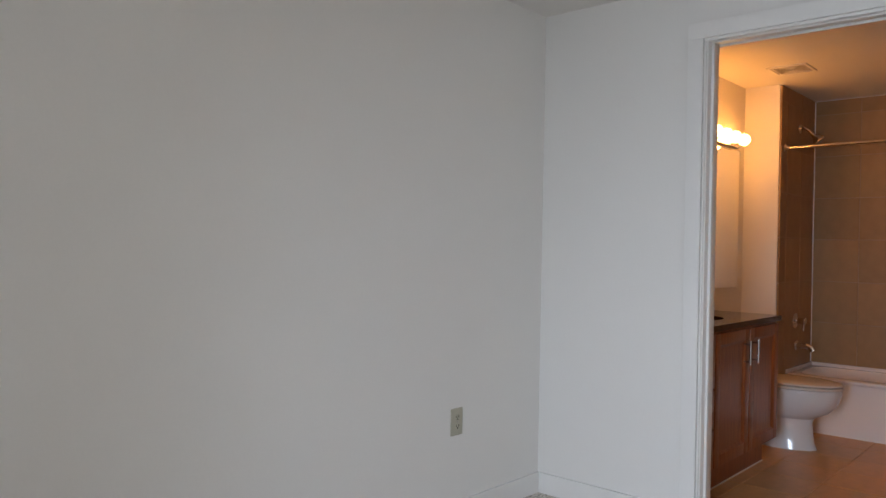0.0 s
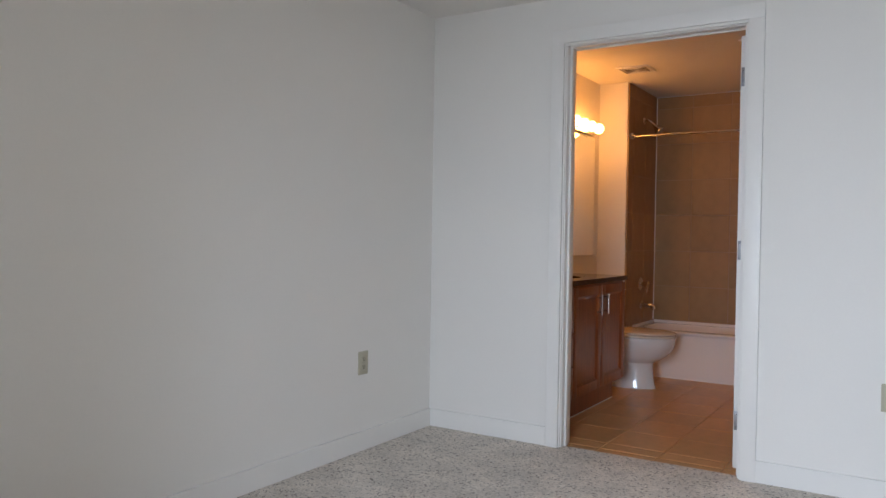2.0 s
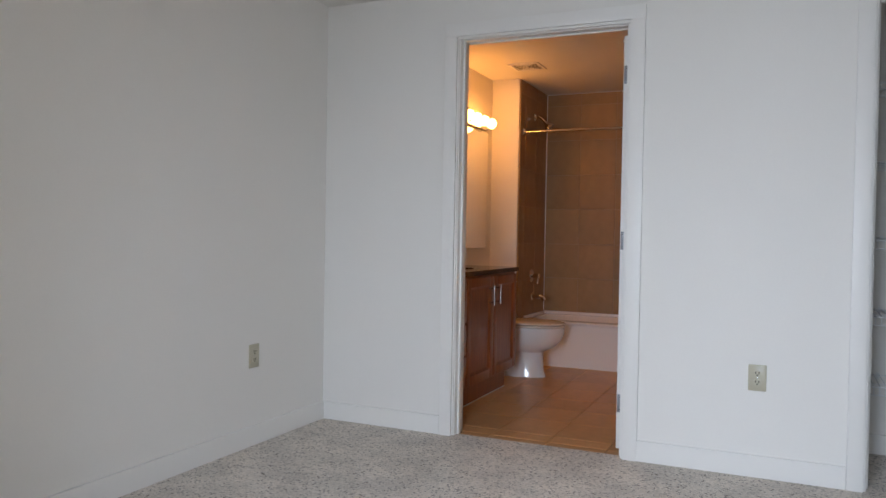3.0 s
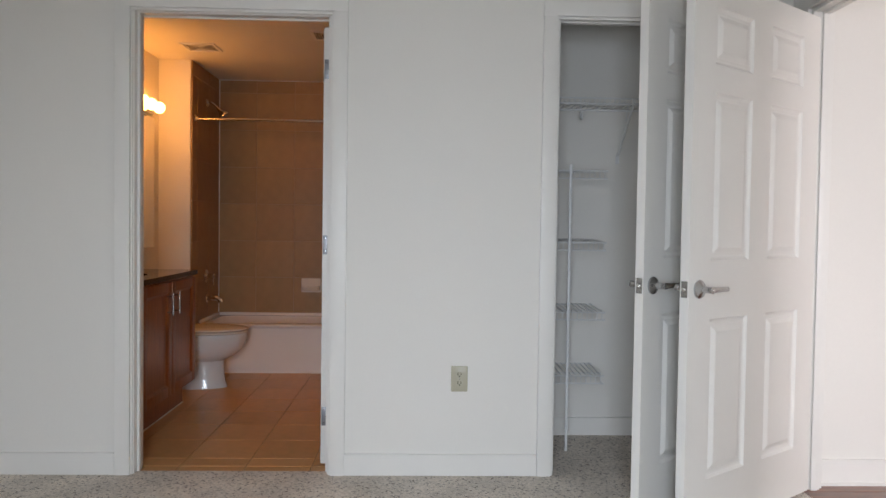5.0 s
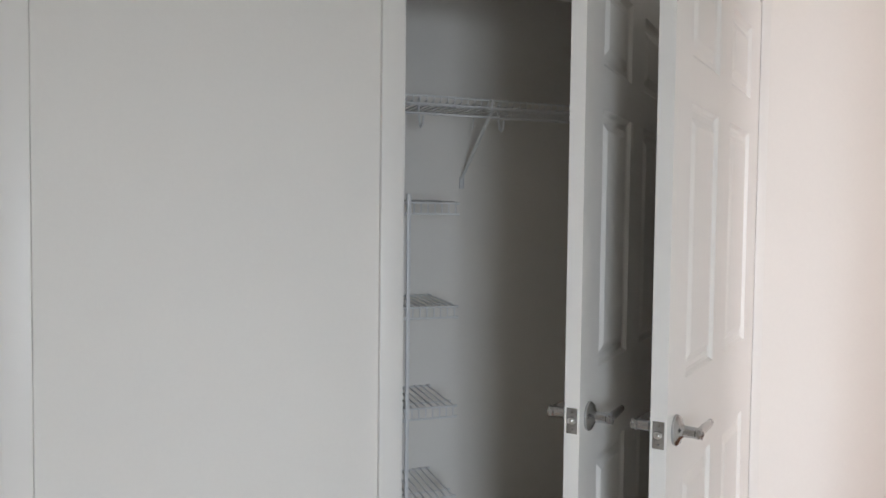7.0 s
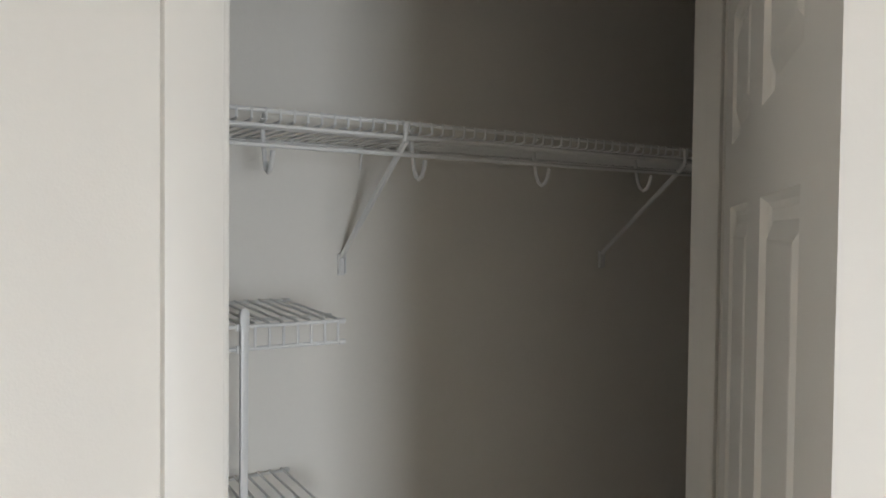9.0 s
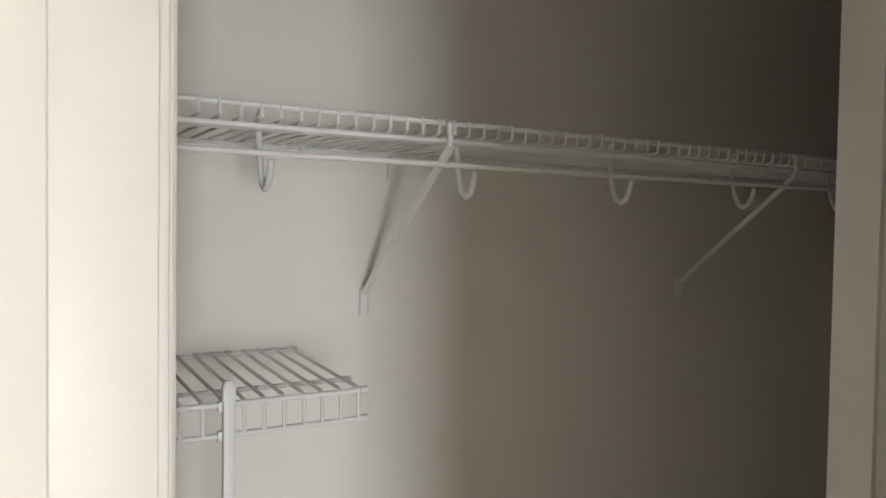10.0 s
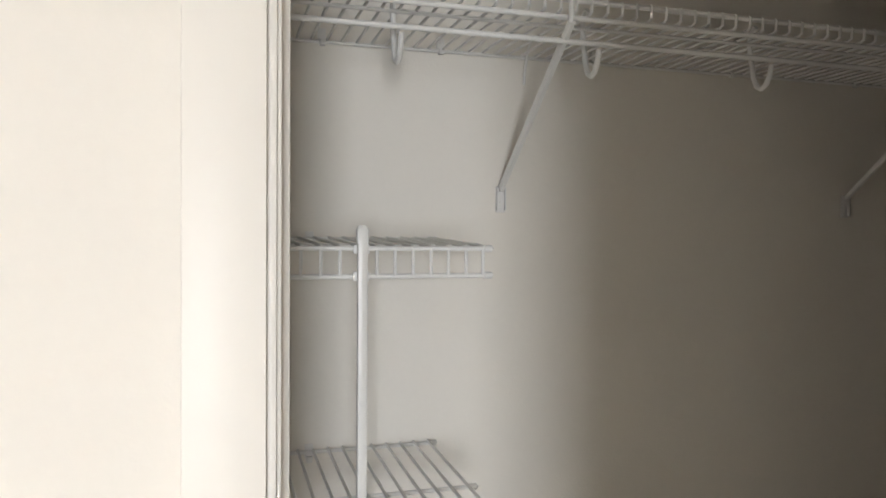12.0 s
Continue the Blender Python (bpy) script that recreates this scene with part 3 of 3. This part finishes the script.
for sz in (1.419, 1.057, 0.704, 0.380):
    wire_shelf("shoe_shelf", 2.402, 3.022, YW, sz, 0.284, 0.039, "short white wire shelf clipped to the closet wall", (2.80, 2.47))

post = thing("shelf_post", pose(2.836, 0.380, 0), "white steel upright pole holding the short shelves", "shelf post")
part("pole", loft([rounded(-0.0070, 0.0070, -0.005, 0.005, z, 0.003, 2) for z in (0.0, 1.432)]), WIRE, post)
part("pole_cap", loft([rounded(-0.0083, 0.0083, -0.0063, 0.0063, 1.424, 0.003, 2), rounded(-0.0083, 0.0083, -0.0063, 0.0063, 1.443, 0.003, 2), rounded(-0.005, 0.005, -0.003, 0.003, 1.449, 0.002, 2)]), WIRE, post)
for sz in (1.419, 1.057, 0.704, 0.380):
    part("pole_clip", boxes((-0.011, 0.011, 0.004, 0.012, sz - 0.045, sz - 0.032), (-0.011, 0.011, 0.004, 0.012, sz - 0.008, sz + 0.004), bevel=0.0015), WIRE, post)

# ---- bathroom: vanity ----
VX, VZ = 0.662, 0.806
van = thing("vanity_cabinet", pose(0, 0, 0), "cherry-stained wooden bathroom vanity with two doors", "cabinet")
part("body", boxes((0.182, VX - 0.02, 0.16, 1.375, 0.135, VZ), bevel=0.002), CHERRY, van)
part("toe_kick", boxes((0.182, 0.600, 0.16, 1.372, -0.008, 0.135)), CHERRY, van)
part("face_frame", boxes((VX - 0.02, VX, 0.16, 1.375, 0.135, VZ), bevel=0.001), CHERRY, van)
part("caulk_line", boxes((0.600, 0.606, 0.16, 1.372, -0.008, 0.004)), TRIM, van, "thin white caulk line")


def cabinet_door(y0, y1, z0, z1, handle_y=None):
    """Shaker-and-bead door on the front plane, with a bar handle."""
    x = VX
    d = part("door", boxes((x, x + 0.019, y0, y0 + 0.055, z0, z1), (x, x + 0.019, y1 - 0.055, y1, z0, z1), (x, x + 0.019, y0 + 0.055, y1 - 0.055, z1 - 0.055, z1), (x, x + 0.019, y0 + 0.055, y1 - 0.055, z0, z0 + 0.055), bevel=0.0018), CHERRY, van)
    rings = []
    for inset, deep in ((0, 0.019), (0.008, 0.012), (0.014, 0.009), (0.016, 0.008)):
        a, b, c, e = y0 + 0.055 + inset, y1 - 0.055 - inset, z0 + 0.055 + inset, z1 - 0.055 - inset
        rings.append([(x + deep, a, c), (x + deep, b, c), (x + deep, b, e), (x + deep, a, e)])
    part("door_panel", loft(rings, caps=(False, True)), CHERRY, d, smooth=False)
    if handle_y is not None:
        h = part("handle", tube([(x + 0.052, handle_y, 0.612), (x + 0.052, handle_y, 0.736)], 0.0058, 12), SATIN, d, "brushed steel bar handle")
        for zz in (0.628, 0.716):
            part("handle_foot", tube([(x + 0.018, handle_y, zz), (x + 0.052, handle_y, zz)], 0.0042, 10), SATIN, h)
    return d


cabinet_door(0.478, 0.918, 0.150, 0.791, 0.838)
cabinet_door(0.930, 1.362, 0.150, 0.791, 0.952)
for z0, z1 in ((0.150, 0.335), (0.345, 0.525), (0.535, 0.791)):
    dr = part("drawer_front", boxes((VX, VX + 0.019, 0.175, 0.466, z0, z1), bevel=0.002), CHERRY, van)
    part("handle", tube([(VX + 0.045, 0.26, (z0 + z1) / 2), (VX + 0.045, 0.38, (z0 + z1) / 2)], 0.0055, 10), SATIN, dr)
    for yy in (0.28, 0.36):
        part("handle_foot", tube([(VX + 0.018, yy, (z0 + z1) / 2), (VX + 0.045, yy, (z0 + z1) / 2)], 0.004, 8), SATIN, dr)

top = thing("granite_countertop", pose(0, 0, VZ), "dark brown polished granite vanity top with undermount basin", "countertop")
# slab with an oval basin opening
SB = (0.42, 0.80, 0.15, 0.20)
ring_o, ring_i = [], []
N = 48
for k in range(N):
    a = 2 * math.pi * k / N
    c, s = math.cos(a), math.sin(a)
    q = 1 / max(abs(c) / 0.2515, abs(s) / 0.62)
    ring_o.append((0.4385 + c * q, 0.775 + s * q))
    ring_i.append((SB[0] + SB[2] * c, SB[1] + SB[3] * s))
part("slab", loft([[(x, y, 0) for x, y in ring_i], [(x, y, 0) for x, y in ring_o], [(x, y, 0.027) for x, y in ring_o], [(x - 0.002 * (x > 0.5), y, 0.029) for x, y in ring_o], [(x, y, 0.029) for x, y in ring_i], [(x, y, 0) for x, y in ring_i]], caps=(False, False)), GRANITE, top, smooth=False)
part("basin", loft([[(SB[0] + (x - SB[0]) * f, SB[1] + (y - SB[1]) * f, z) for x, y in ring_i] for f, z in ((1.06, 0), (1.0, 0), (0.97, -0.03), (0.85, -0.09), (0.55, -0.125), (0.12, -0.135))], caps=(False, True)), PORCELAIN, top, "white oval porcelain basin")
faucet = thing("basin_faucet", pose(0.235, 0.80, VZ + 0.029), "dark chrome basin faucet on the vanity top", "faucet")
part("base", loft([rounded(-0.022, 0.022, -0.075, 0.075, z, 0.02, 5) for z in (0, 0.012)]), CHROME, faucet)
part("spout", tube([(0, 0, 0.01), (0, 0, 0.09), (0.015, 0, 0.125), (0.05, 0, 0.14), (0.095, 0, 0.13), (0.11, 0, 0.11)], 0.011, 12), CHROME, faucet)
for yy in (-0.055, 0.055):
    part("tap", turned((0, yy, 0.01), (0, yy, 1), [(0, 0.014), (0.03, 0.012), (0.034, 0.016), (0.045, 0.015), (0.048, 0.004)], 14), CHROME, faucet)

# mirror and light bar
mir = thing("wall_mirror", pose(0.18, 0, 0), "frameless rectangular mirror above the vanity", "mirror")
part("backing", boxes((0.001, 0.005, 0.50, 2.045, 0.955, 1.868)), SLOT, mir)
part("silvered_glass", boxes((0.0052, 0.0085, 0.498, 2.047, 0.953, 1.870), bevel=0.001), MIRROR, mir)
bar = thing("vanity_light", pose(0.18, 0, 1.925), "chrome vanity light bar with lit round globe bulbs", "wall light")
part("backplate", boxes((0.0, 0.028, 1.06, 1.99, -0.045, 0.045), bevel=0.006), CHROME, bar)
for k in range(6):
    by = 1.925 - 0.152 * k
    part("socket", turned((0.027, by, 0), (1, by, 0), [(0, 0.024), (0.012, 0.022), (0.014, 0.014)], 16), CHROME, bar)
    part("bulb", turned((0.038, by, 0), (1, by, 0), [(0.0, 0.014)] + [(0.044 - 0.040 * math.cos(radians(w)), 0.040 * math.sin(radians(w))) for w in range(25, 176, 15)] + [(0.0841, 0.001)], 20), BULB, bar, "lit warm white globe bulb")

# ---- toilet, facing +x ----
TYC = 1.838
toi = thing("toilet", pose(0.184, TYC, -0.004), "white porcelain toilet with closed lid", "toilet")


def egg(x0, x1, w, z, n=32, back=2.6, front=2.0):
    """An egg-shaped ring: squarer behind, round in front."""
    cx = x0 + (x1 - x0) * 0.45
    out = []
    for k in range(n):
        a = 2 * math.pi * k / n
        c, s = math.cos(a), math.sin(a)
        p = front if c > 0 else back
        rx = (x1 - cx) if c > 0 else (cx - x0)
        out.append((cx + rx * math.copysign(abs(c) ** (2 / p), c), w * math.copysign(abs(s) ** (2 / p), s), z))
    return out


part("pedestal", loft([egg(0.13, 0.580, 0.106, 0.0), egg(0.13, 0.578, 0.105, 0.012), egg(0.15, 0.566, 0.096, 0.04), egg(0.16, 0.556, 0.091, 0.12), egg(0.16, 0.553, 0.092, 0.165), egg(0.16, 0.560, 0.100, 0.188), egg(0.15, 0.595, 0.130, 0.207),
     egg(0.14, 0.645, 0.154, 0.235), egg(0.13, 0.686, 0.172, 0.278), egg(0.12, 0.708, 0.181, 0.325), egg(0.12, 0.713, 0.183, 0.362), egg(0.12, 0.712, 0.182, 0.372), egg(0.125, 0.706, 0.177, 0.378)]), PORCELAIN, toi)
part("seat", loft([egg(0.15, 0.716, 0.184, 0.381), egg(0.148, 0.720, 0.187, 0.386), egg(0.15, 0.718, 0.185, 0.394), egg(0.16, 0.71, 0.178, 0.397)]), SEATMAT, toi, "cream plastic toilet seat")
part("lid", loft([egg(0.15, 0.716, 0.184, 0.402), egg(0.148, 0.722, 0.188, 0.405), egg(0.15, 0.719, 0.186, 0.413), egg(0.18, 0.69, 0.165, 0.419), egg(0.25, 0.6, 0.1, 0.422)]), SEATMAT, toi, "cream plastic toilet lid")
part("tank", loft([rounded(0.0, 0.17, -0.19, 0.19, 0.375, 0.03), rounded(-0.004, 0.185, -0.205, 0.205, 0.45, 0.03), rounded(-0.004, 0.19, -0.21, 0.21, 0.69, 0.03)]), PORCELAIN, toi)
part("tank_lid", loft([rounded(-0.006, 0.198, -0.218, 0.218, 0.691, 0.03), rounded(-0.006, 0.20, -0.22, 0.22, 0.705, 0.03), rounded(-0.002, 0.19, -0.21, 0.21, 0.722, 0.03)]), PORCELAIN, toi)
part("flush_lever", tube([(0.19, -0.15, 0.64), (0.205, -0.15, 0.64), (0.208, -0.11, 0.635), (0.208, -0.08, 0.63)], 0.005), CHROME, toi)
for s in (-1, 1):
    part("seat_hinge", turned((0.165, s * 0.075, 0.395), (0.165, s * 0.075, 1), [(0, 0.014), (0.022, 0.013), (0.028, 0.004)], 14), SEATMAT, toi)
    part("bolt_cap", turned((0.30, s * 0.104, 0.02), (0.30, s * 0.104, 1), [(0, 0.013), (0.010, 0.012), (0.016, 0.003)], 12), PORCELAIN, toi)

# ---- bathtub ----
TX0, TX1, TY0, TY1, TZ = 0.420, 1.938, 2.320, 2.902, 0.370
tub = thing("bathtub", pose(0, 0, -0.002), "white enamel alcove bathtub with a plain apron", "bathtub")
part("shell", loft([rounded(TX0, TX1, TY0, TY1, 0, 0.004, 3), rounded(TX0, TX1, TY0, TY1, 0.10, 0.004, 3), rounded(TX0, TX1, TY0 + 0.012, TY1, 0.118, 0.004, 3), rounded(TX0, TX1, TY0 + 0.012, TY1, TZ - 0.03, 0.004, 3),
     rounded(TX0, TX1, TY0, TY1, TZ - 0.016, 0.006, 3), rounded(TX0, TX1, TY0 + 0.002, TY1, TZ - 0.004, 0.008, 3), rounded(TX0 + 0.003, TX1 - 0.003, TY0 + 0.012, TY1 - 0.003, TZ, 0.02, 3),
     rounded(TX0 + 0.055, TX1 - 0.055, TY0 + 0.075, TY1 - 0.045, TZ, 0.10, 3), rounded(TX0 + 0.066, TX1 - 0.066, TY0 + 0.088, TY1 - 0.056, TZ - 0.014, 0.10, 3),
     rounded(TX0 + 0.10, TX1 - 0.14, TY0 + 0.11, TY1 - 0.08, 0.16, 0.10, 3), rounded(TX0 + 0.16, TX1 - 0.24, TY0 + 0.15, TY1 - 0.12, 0.07, 0.10, 3)]), TUBMAT, tub)
part("overflow_plate", turned((TX0 + 0.075, 2.55, 0.285), (1.4, 2.55, 0.33), [(0, 0.034), (0.004, 0.033), (0.007, 0.02), (0.012, 0.012), (0.014, 0.002)], 20), CHROME, tub)
part("caulk", boxes((TX0, TX1, TY0 - 0.006, TY0, -0.002, 0.008), bevel=0.001), TRIM, tub, "white caulk bead along the apron")

part("tile_flange", boxes((TX0 + 0.014, TX1, TY1 - 0.016, TY1 - 0.003, TZ - 0.004, TZ + 0.024), (TX0, TX0 + 0.014, TY0 + 0.02, TY1 - 0.003, TZ - 0.004, TZ + 0.024), bevel=0.003), TUBMAT, tub, "white raised tub edge caulked to the tiles")
alcove_caulk = solid("trim_alcove_caulk", boxes((0.4205, 0.4265, 2.8935, 2.8995, TZ + 0.024, 2.305), (0.4265, 1.938, 2.8945, 2.8995, 2.304, 2.309), bevel=0.0015), TRIM, "white caulk line in the tiled alcove corner", "caulk")

# shower fittings on the wing wall
WX = 0.420
sh = thing("wall_shower", pose(WX, 2.54, 2.06), "chrome shower head on a bent arm", "shower head")
part("flange", turned((0, 0, 0), (1, 0, 0), [(0, 0.03), (0.004, 0.03), (0.012, 0.014), (0.014, 0.011)], 20), CHROME, sh)
part("arm", tube([(0.01, 0, 0), (0.035, 0, 0.002), (0.062, 0, -0.014), (0.088, 0, -0.044)], 0.0085, 12), CHROME, sh)
part("head", turned((0.083, 0, -0.039), (0.148, 0, -0.114), [(0, 0.011), (0.016, 0.015), (0.03, 0.016), (0.055, 0.036), (0.072, 0.045), (0.080, 0.044), (0.082, 0.036), (0.083, 0.002)], 24), CHROME, sh)
valve = thing("shower_valve", pose(WX, 2.52, 0.715), "chrome single-handle shower valve", "shower valve")
part("plate", turned((0, 0, 0), (1, 0, 0), [(0, 0.052), (0.003, 0.052), (0.010, 0.038), (0.013, 0.02)], 28), CHROME, valve)
part("knob", turned((0.01, 0, 0), (1, 0, 0), [(0, 0.018), (0.03, 0.020), (0.05, 0.024), (0.062, 0.022), (0.066, 0.004)], 20), CHROME, valve)
part("handle", tube([(0.05, 0, 0), (0.058, 0, -0.03), (0.055, 0, -0.065)], 0.007, 10), CHROME, valve)
spout = thing("tub_spout", pose(WX, 2.54, 0.540), "chrome bathtub filler spout", "faucet")
part("flange", turned((0, 0, 0), (1, 0, 0), [(0, 0.032), (0.006, 0.032), (0.012, 0.024)], 20), CHROME, spout)
part("body", tube([(0.008, 0, 0), (0.045, 0, 0.002), (0.085, 0, 0), (0.108, 0, -0.010), (0.116, 0, -0.030)], 0.0205, 16), CHROME, spout)
rod = thing("shower_rod", pose(WX, 2.235, 1.893), "chrome shower curtain rod across the alcove", "shower rod")
part("tube", tube([(0.004, 0, 0), (1.516, 0, 0)], 0.0115, 16), CHROME, rod)
for xx, d in ((0.0, 1), (1.52, -1)):
    part("flange", turned((xx, 0, 0), (xx + d, 0, 0), [(0, 0.03), (0.004, 0.03), (0.014, 0.018), (0.03, 0.015)], 18), CHROME, rod)
soap = thing("soap_dish", pose(1.186, 2.900, 0.622), "beige ceramic soap dish set in the tiles", "soap dish")
part("back_plate", loft([[(x, -z, y) for x, y, z in rounded(-0.080, 0.080, -0.058, 0.058, d, 0.01, 4)] for d in (0.0, 0.010)]), SEATMAT, soap)
part("tray", loft([rounded(-0.072, 0.072, -0.06, -0.008, -0.040, 0.02, 4), rounded(-0.076, 0.076, -0.075, -0.008, -0.012, 0.02, 4), rounded(-0.076, 0.076, -0.075, -0.008, -0.004, 0.02, 4), rounded(-0.062, 0.062, -0.062, -0.012, -0.004, 0.016, 4), rounded(-0.055, 0.055, -0.052, -0.014, -0.026, 0.014, 4)]), SEATMAT, soap)


def ceiling_vent(x, y, label):
    """Square four-way ceiling register with slanted louvres in triangles."""
    v = thing("ceiling_vent", pose(x, y, HR), label, "ceiling vent", "ceiling vents")
    h = 0.115
    part("frame", boxes((-h, h, -h, -h + 0.02, -0.008, 0), (-h, h, h - 0.02, h, -0.008, 0), (-h, -h + 0.02, -h + 0.02, h - 0.02, -0.008, 0), (h - 0.02, h, -h + 0.02, h - 0.02, -0.008, 0), bevel=0.0015), TRIM, v)
    # near-black sheet on the ceiling paints the shade of a duct opening
    part("duct_back", boxes((-h + 0.02, h - 0.02, -h + 0.02, h - 0.02, -0.0012, 0)), SLOT, v)
    for k in range(6):
        q = 0.012 + k * 0.0145
        for sx, sy in ((1, 0), (-1, 0), (0, 1), (0, -1)):
            if sx:
                b = boxes((sx * q - 0.0026, sx * q + 0.0026, -q + 0.003, q - 0.003, -0.006, -0.0045))
            else:
                b = boxes((-q + 0.003, q - 0.003, sy * q - 0.0026, sy * q + 0.0026, -0.006, -0.0045))
            part("louvre", b, TRIM, v, smooth=False)
    return v


ceiling_vent(0.600, 1.755, "white square ceiling vent with triangular louvres")
ceiling_vent(1.510, 1.370, "white square ceiling vent near the bathroom door")

# ---- windows behind the walk ----


def window(name, x0, x1, z0, z1, label):
    w = thing(name, pose(0, -4.69, 0), label, "window")
    w["kind"] = "structure"
    f = part("window_frame", boxes((x0, x0 + 0.05, -0.03, 0.03, z0, z1), (x1 - 0.05, x1, -0.03, 0.03, z0, z1), (x0 + 0.05, x1 - 0.05, -0.03, 0.03, z0, z0 + 0.05), (x0 + 0.05, x1 - 0.05, -0.03, 0.03, z1 - 0.05, z1), ((x0 + x1) / 2 - 0.025, (x0 + x1) / 2 + 0.025, -0.03, 0.03, z0 + 0.05, z1 - 0.05)), FRAMEMAT, w, smooth=False)
    for a, b in ((x0 + 0.05, (x0 + x1) / 2 - 0.025), ((x0 + x1) / 2 + 0.025, x1 - 0.05)):
        p = part("pane", boxes((a, b, -0.004, 0.004, z0 + 0.05, z1 - 0.05)), GLASS, w, smooth=False)
        p.visible_shadow = False
    return w


window("window_1", 1.352, 2.448, 0.252, 2.048, "white vinyl two-pane bedroom window")
# assumed window, out of view, added to go with the hall lamp
window("window_hall_added", 4.352, 6.248, 0.552, 2.048, "added unseen white vinyl two-pane window for the hall light")

# ---- tiles and planks ----


def tile_mesh(name, sx, sy, sz, mat):
    """A bevelled tile: sx by sy, with its face at z = sz."""
    c = 0.0012
    bm = loft([[(0, 0, 0), (sx, 0, 0), (sx, sy, 0), (0, sy, 0)], [(0, 0, sz - c), (sx, 0, sz - c), (sx, sy, sz - c), (0, sy, sz - c)], [(c, c, sz), (sx - c, c, sz), (sx - c, sy - c, sz), (c, sy - c, sz)]], caps=(False, True))
    return mesh_of(name, bm, mat)


meshes = {}


def lay(parent, name, m, a0, a1, b0, b1, thick, mat):
    """A tile from a0..a1, b0..b1 of the plane m."""
    key = (name, round(a1 - a0, 4), round(b1 - b0, 4))
    if key not in meshes:
        meshes[key] = tile_mesh(name, a1 - a0, b1 - b0, thick, mat)
    t = new(name, meshes[key])
    t.parent = parent
    t.matrix_local = m @ pose(a0, b0, random.uniform(0, 0.0006), random.uniform(-0.12, 0.12), random.uniform(-0.12, 0.12), 0)


def tiling(parent, name, m, cuts_a, cuts_b, joint, thick, mat):
    for a0, a1 in zip(cuts_a, cuts_a[1:]):
        for b0, b1 in zip(cuts_b, cuts_b[1:]):
            lay(parent, name, m, a0 + joint / 2, a1 - joint / 2, b0 + joint / 2, b1 - joint / 2, thick, mat)


ZC = [0.30, 0.380, 0.685, 0.986, 1.291, 1.592, 1.898, 2.203, 2.309]
# back wall: plane axes x and z, facing -y
tiling(bath_back, "tile", Matrix(((1, 0, 0, 0), (0, 0, -1, 2.912), (0, 1, 0, 0), (0, 0, 0, 1))), [0.416, 0.727, 1.039, 1.350, 1.661, 1.939], ZC, 0.0045, 0.011, TILE)
# wing wall: plane axes y and z, facing +x
grout_w = part("tile_backing", boxes((0.4082, 0.4182, 2.190, 2.900, 0.0, 2.309)), GROUT, wing)
tiling(wing, "tile", Matrix(((0, 0, 1, 0.410), (1, 0, 0, 0), (0, 1, 0, 0), (0, 0, 0, 1))), [2.160, 2.293, 2.600, 2.899], [0.0, 0.08] + ZC[1:], 0.0045, 0.010, TILE)
# bathroom floor
XF = [0.182, 0.370, 0.675, 0.980, 1.285, 1.590, 1.938]
YF = [0.117, 0.235, 0.540, 0.845, 1.150, 1.455, 1.760, 2.065, 2.325]
tiling(bath_floor, "tile", pose(0, 0, -0.012), XF, YF, 0.005, 0.0105, FTILE)
tiling(bath_floor, "tile", pose(0, 0, -0.012), [0.822, 0.980, 1.285, 1.590, 1.665], [0.046, 0.116], 0.005, 0.0105, FTILE)
# hallway planks
yy = -0.120
row = 0
while yy > -3.2:
    x = EX0 + 0.001 - (row * 0.37) % 0.9
    while x < 6.57:
        a, b = max(x, EX0 + 0.001), min(x + 0.9, 6.578)
        if b - a > 0.02:
            lay(hall_floor, "plank", pose(0, 0, -0.012), a, b - 0.0015, yy - 0.0835, yy, 0.011, PLANK)
        x += 0.9
    yy -= 0.085
    row += 1
